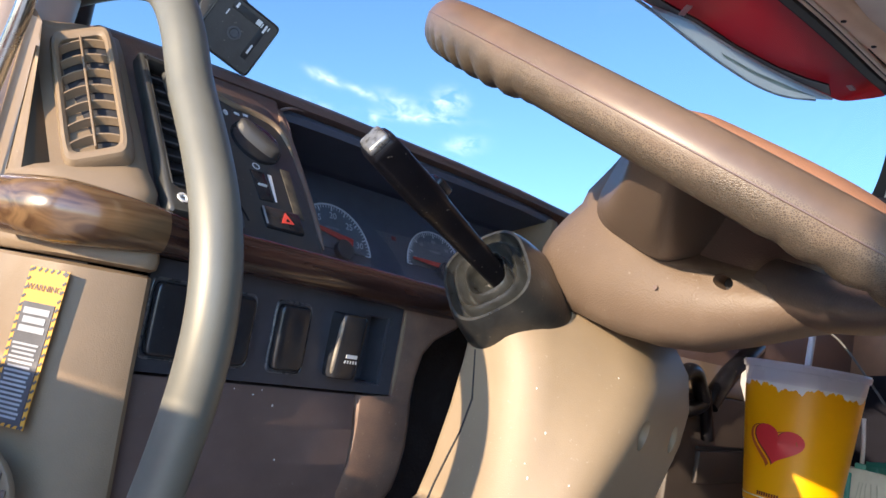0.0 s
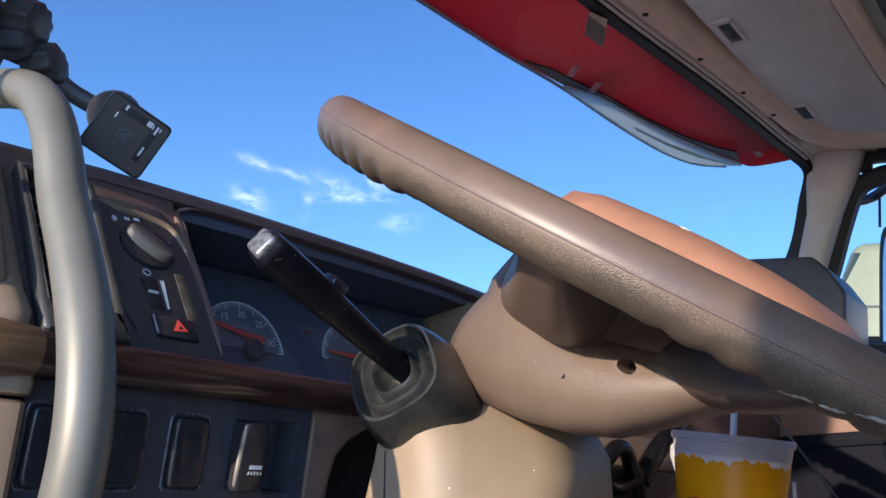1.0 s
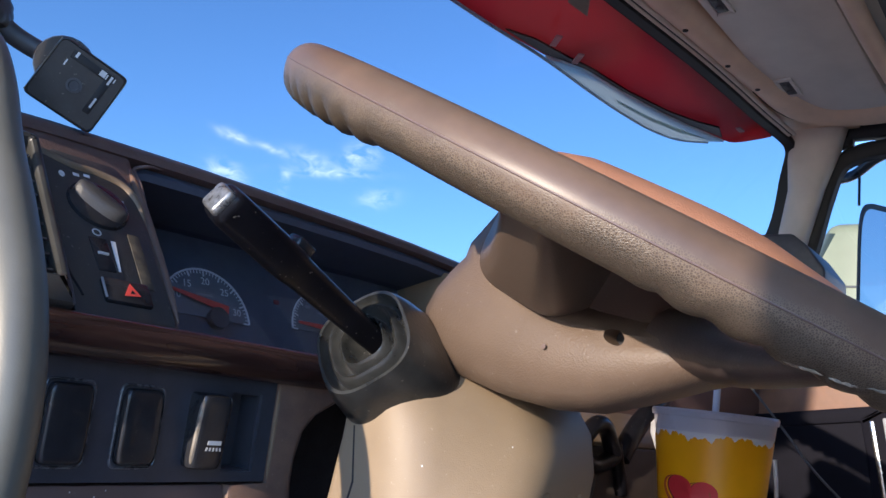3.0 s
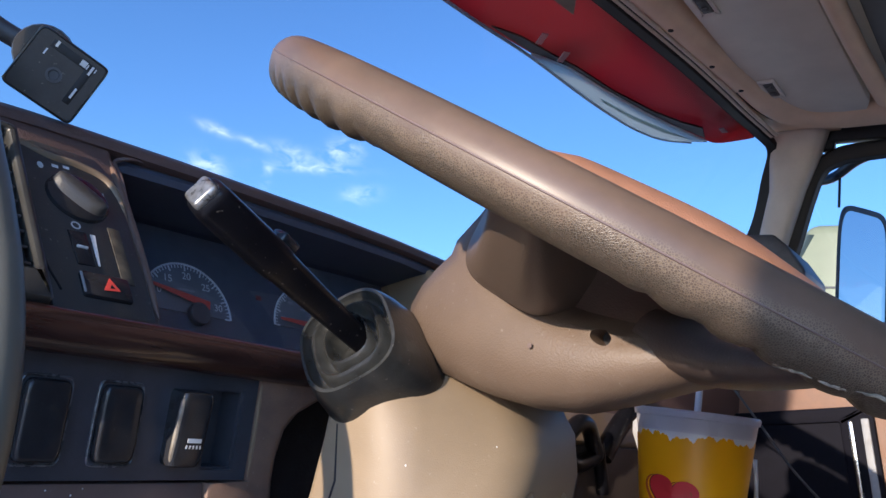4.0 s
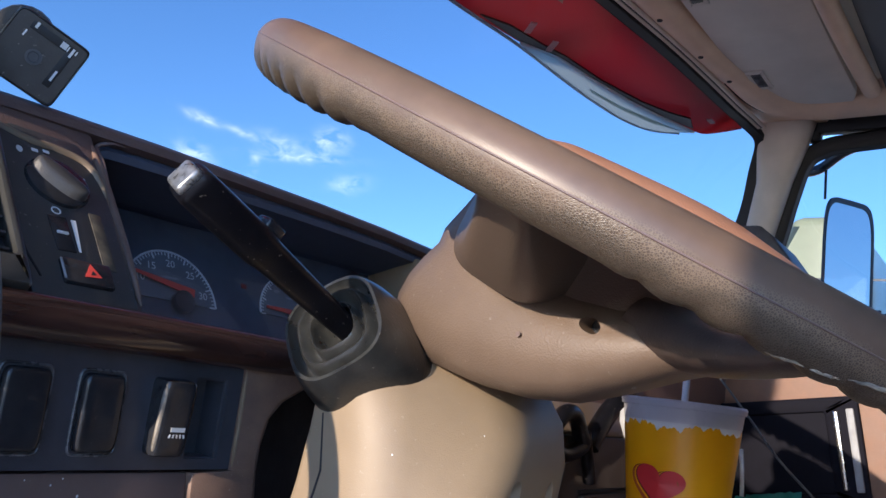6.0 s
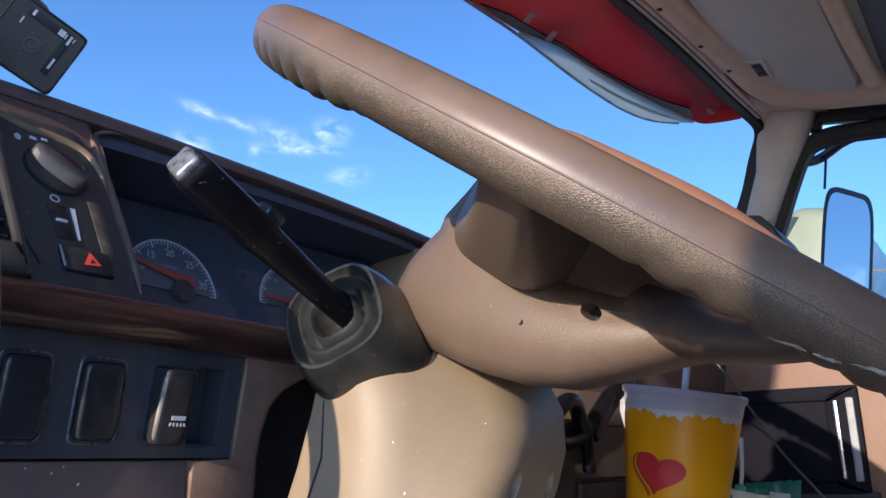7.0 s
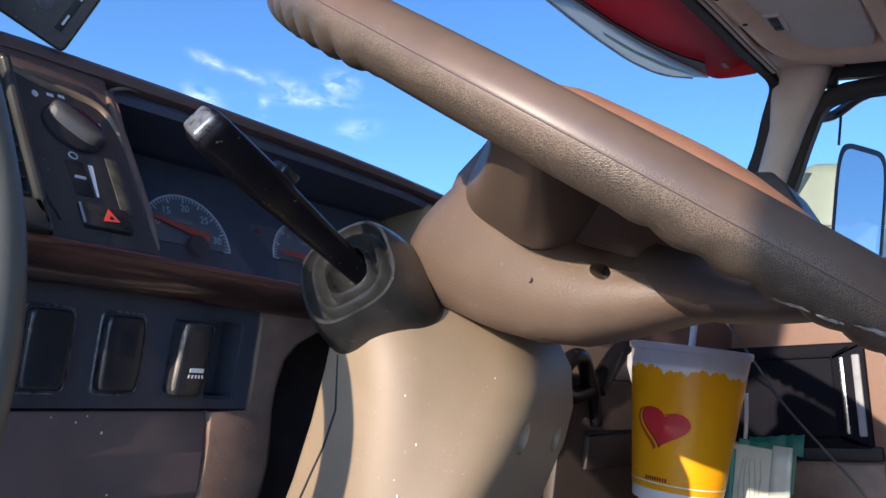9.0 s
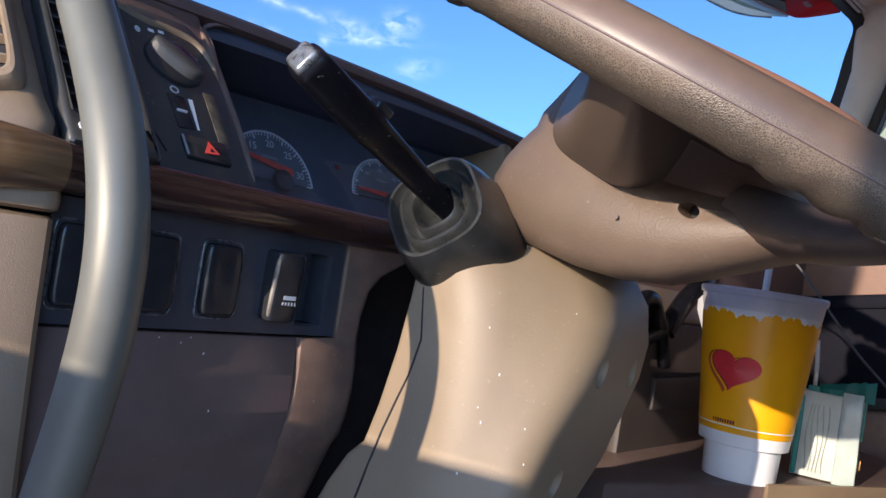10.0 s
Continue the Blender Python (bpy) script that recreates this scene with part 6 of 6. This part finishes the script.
for f, z in ((0.0, 2.575), (0.25, 2.572), (0.5, 2.567), (0.75, 2.560), (0.94, 2.552), (1.0, 2.546), (1.0, 2.552), (0.96, 2.566), (0.5, 2.60), (0.0, 2.615)):
    rows.append([bm.verts.new((q.x + (p.x - q.x) * f, q.y + (p.y - q.y) * f, z)) for p, q in zip(fine, inner)])
for a, b in zip(rows, rows[1:]):
    for i in range(len(a) - 1):
        bm.faces.new((a[i], a[i + 1], b[i + 1], b[i]))
part("visor_shell", bm, VISOR_RED, ev, angle=50)

rim_line = [(0.30, 0.885), (0.75, 0.905), (1.133, 0.889), (1.349, 0.868), (1.55, 0.862), (1.68, 0.854), (1.80, 0.838), (1.887, 0.805), (1.930, 0.745)]
part("visor_lip", tube([(x, y, 2.5435) for x, y in rim_line], 0.0035, 8), LIP, ev, "pale outer lip")


def under_visor(pts, z, depth, mat, nm, label="", bevel=0.0):
    return part(nm, prism(pts, (1, 0, 0), (0, 1, 0), (0, 0, 1), (0, 0, z), depth, bevel), mat, ev, label, smooth=False)


under_visor([(1.350, 0.8600), (1.385, 0.8420), (1.440, 0.8200), (1.561, 0.8030), (1.706, 0.7750), (1.807, 0.7480), (1.935, 0.7080), (1.905, 0.780), (1.86, 0.815), (1.78, 0.838), (1.66, 0.850), (1.50, 0.856)], 2.5415, 0.006, TEAL, "lens_panel", "pale teal translucent lens", 0.001)
under_visor([(1.60, 0.8280), (1.72, 0.8040), (1.84, 0.762), (1.90, 0.738), (1.84, 0.779), (1.74, 0.811), (1.62, 0.833)], 2.5405, 0.0008, glowing_through("grey_teal_shade", (0.62, 0.70, 0.68), 0.3, 0.8), "lens_shade", "darker teal fold of the lens")
DARKRED = material("dark_visor_gap", (0.022, 0.009, 0.012), 0.4)
under_visor([(1.225, 0.872), (1.285, 0.842), (1.380, 0.824), (1.445, 0.807), (1.58, 0.790), (1.72, 0.756), (1.80, 0.722), (1.850, 0.690), (1.915, 0.706), (1.807, 0.7465), (1.706, 0.7735), (1.561, 0.8015), (1.440, 0.8185), (1.385, 0.8405), (1.345, 0.8585)], 2.5455, 0.004, DARKRED, "dark_band")
for x, y in ((1.295, 0.803), (1.380, 0.803)):
    under_visor([(x + a * 0.68 - b * 0.73, y + a * 0.73 + b * 0.68) for a, b in ((-0.022, -0.006), (0.022, -0.006), (0.022, 0.006), (-0.022, 0.006))], 2.5385, 0.003, CLIPWHITE, "white_clip")
under_visor([(1.872, 0.648), (1.900, 0.648), (1.900, 0.660), (1.872, 0.660)], 2.5480, 0.003, CLIPWHITE, "marker_lamp")
tag = thing("windscreen_tag", (1.16, 0.68, 2.54), "cream paper tag behind the windscreen top", "tag")
part("tag", prism([(1.105, 0.6600), (1.142, 0.6470), (1.226, 0.7000), (1.168, 0.7060)], (1, 0, 0), (0, 1, 0), (0, 0, 1), (0, 0, 2.5340), 0.002), material("cream_paper", (0.62, 0.50, 0.36), 0.7), tag, smooth=False)

# ---- passenger mirror ----
mi = thing("wing_mirror", (2.33, 0.5, 2.1), "tall black truck wing mirror with aerial", "mirror")
MM = frame_of((2.387, 0.438, 2.235), Vector((0.86, -0.51, 0)), (0, 0, 1))
part("housing", rbox((0.148, 0.47, 0.014), MM @ pose(0.008, 0, -0.0105), 0.006, 4), BLACK, mi)
part("mirror_glass", loft([superring(MM @ Vector((-0.003, 0, z)), MM.col[0].xyz, (0, 0, 1), a, b, 7, 48) for z, a, b in ((-0.004, 0.082, 0.232), (0.003, 0.082, 0.232))]), MIRROR, mi, "mirror pane reflecting sky")
part("mirror_rim", loft([superring(MM @ Vector((o, 0, z)), MM.col[0].xyz, (0, 0, 1), a, b, 6, 48) for z, a, b, o in ((-0.004, 0.090, 0.248, 0.000), (0.004, 0.090, 0.247, 0.000), (0.005, 0.088, 0.243, 0.000), (0.004, 0.083, 0.233, -0.003), (-0.002, 0.082, 0.232, -0.003))], caps=False), BLACK, mi)
part("upper_arm", tube([(2.10, 0.60, 2.49), (2.30, 0.516, 2.542), (2.30, 0.436, 2.593), (2.32, 0.33, 2.635)], 0.013, 10), GLOSSBLACK, mi)
part("lower_arm", tube([(2.09, 0.62, 1.95), (2.20, 0.56, 1.97), (2.33, 0.49, 2.02)], 0.014, 10), GLOSSBLACK, mi)
part("aerial", tube([(2.315, 0.486, 2.47), (2.313, 0.486, 2.60)], 0.0035, 8), GLOSSBLACK, mi)
part("aerial_cap", rbox((0.035, 0.03, 0.02), pose(2.315, 0.486, 2.592), 0.008, 3), WHITE, mi)

# ---- hood and vehicles outside ----
hood = thing("truck_hood", (1.05, 2.0, 1.2), "red sloping hood of the truck ahead of the windscreen", "hood")
part("hood_shell", prism([(1.06, 1.1), (1.06, 1.86), (1.5, 1.80), (2.4, 1.62), (2.6, 1.50), (2.62, 1.1)], (0, 1, 0), (0, 0, 1), (1, 0, 0), (0.25, 0, 0), 1.6, 0.05, 4), RED, hood)


def parked_truck(x, y, paint, label, high, long):
    """A parked cab seen from its side, with windscreen, side window, bumper and wheels."""
    t = thing("parked_truck", (x, y, 0), label, "truck")
    part("cab", prism([(0, 0.9), (0, 2.2), (0.5, 2.6), (0.9, high), (long, high), (long, 0.9)], (0, -1, 0), (0, 0, 1), (1, 0, 0), (x, y, 0), 2.4, 0.12, 4), paint, t)
    part("side_window", rbox((0.02, 0.9, 0.7), pose(x - 0.005, y - 1.3, 2.75), 0.008), SCREEN, t)
    part("door_line", framed((-0.6, -1.2, 0.6, 1.2), (-0.58, -1.18, 0.58, 1.18), frame_of((x - 0.004, y - 1.3, 2.2), (0, -1, 0), (0, 0, 1)), 0.006), BLACK, t)
    part("side_mirror", rbox((0.12, 0.12, 0.55), pose(x - 0.15, y - 0.62, 2.75), 0.03, 3), BLACK, t)
    part("bumper", rbox((2.4, 0.3, 0.5), pose(x + 1.2, y + 0.05, 0.75), 0.06, 3), MARK, t)
    for dy in (0.9, long - 0.9):
        for dx in (0.1, 2.0):
            wh = part("wheel", loft([superring((x + dx + o, y - dy, 0.52), (0, 1, 0), (0, 0, 1), r, r, 2, 28) for o, r in ((0, 0.36), (0.0, 0.50), (0.03, 0.52), (0.25, 0.52), (0.28, 0.50), (0.28, 0.36))]), SEAL, t)
            part("rim", disc((x + dx - 0.01, y - dy, 0.52), (0, 1, 0), (0, 0, 1), 0.30, 0.30, 24), MARK, wh)
    return t


parked_truck(8.6, 2.95, GREENTRUCK, "pale green parked truck cab in the yard", 4.05, 1.5)
tr = thing("box_trailer", (9.2, 0.9, 0), "white parked box trailer with ochre stripe", "trailer")
part("box", rbox((2.5, 9.0, 2.75), pose(10.6, -3.25, 2.45), 0.03), TRUCKWHITE, tr)
part("stripe", rbox((0.02, 0.35, 2.6), pose(9.345, 0.75, 2.45), 0.004), TRUCKYELLOW, tr)
for dy in (-5.4, -6.6):
    part("wheel", loft([superring((9.6 + o, dy, 0.52), (0, 1, 0), (0, 0, 1), r, r, 2, 28) for o, r in ((0, 0.36), (0.0, 0.50), (0.03, 0.52), (0.25, 0.52), (0.28, 0.50), (0.28, 0.36))]), SEAL, tr)
part("landing_leg", rbox((0.15, 0.15, 1.1), pose(9.8, -0.6, 0.55), 0.02), MARK, tr)
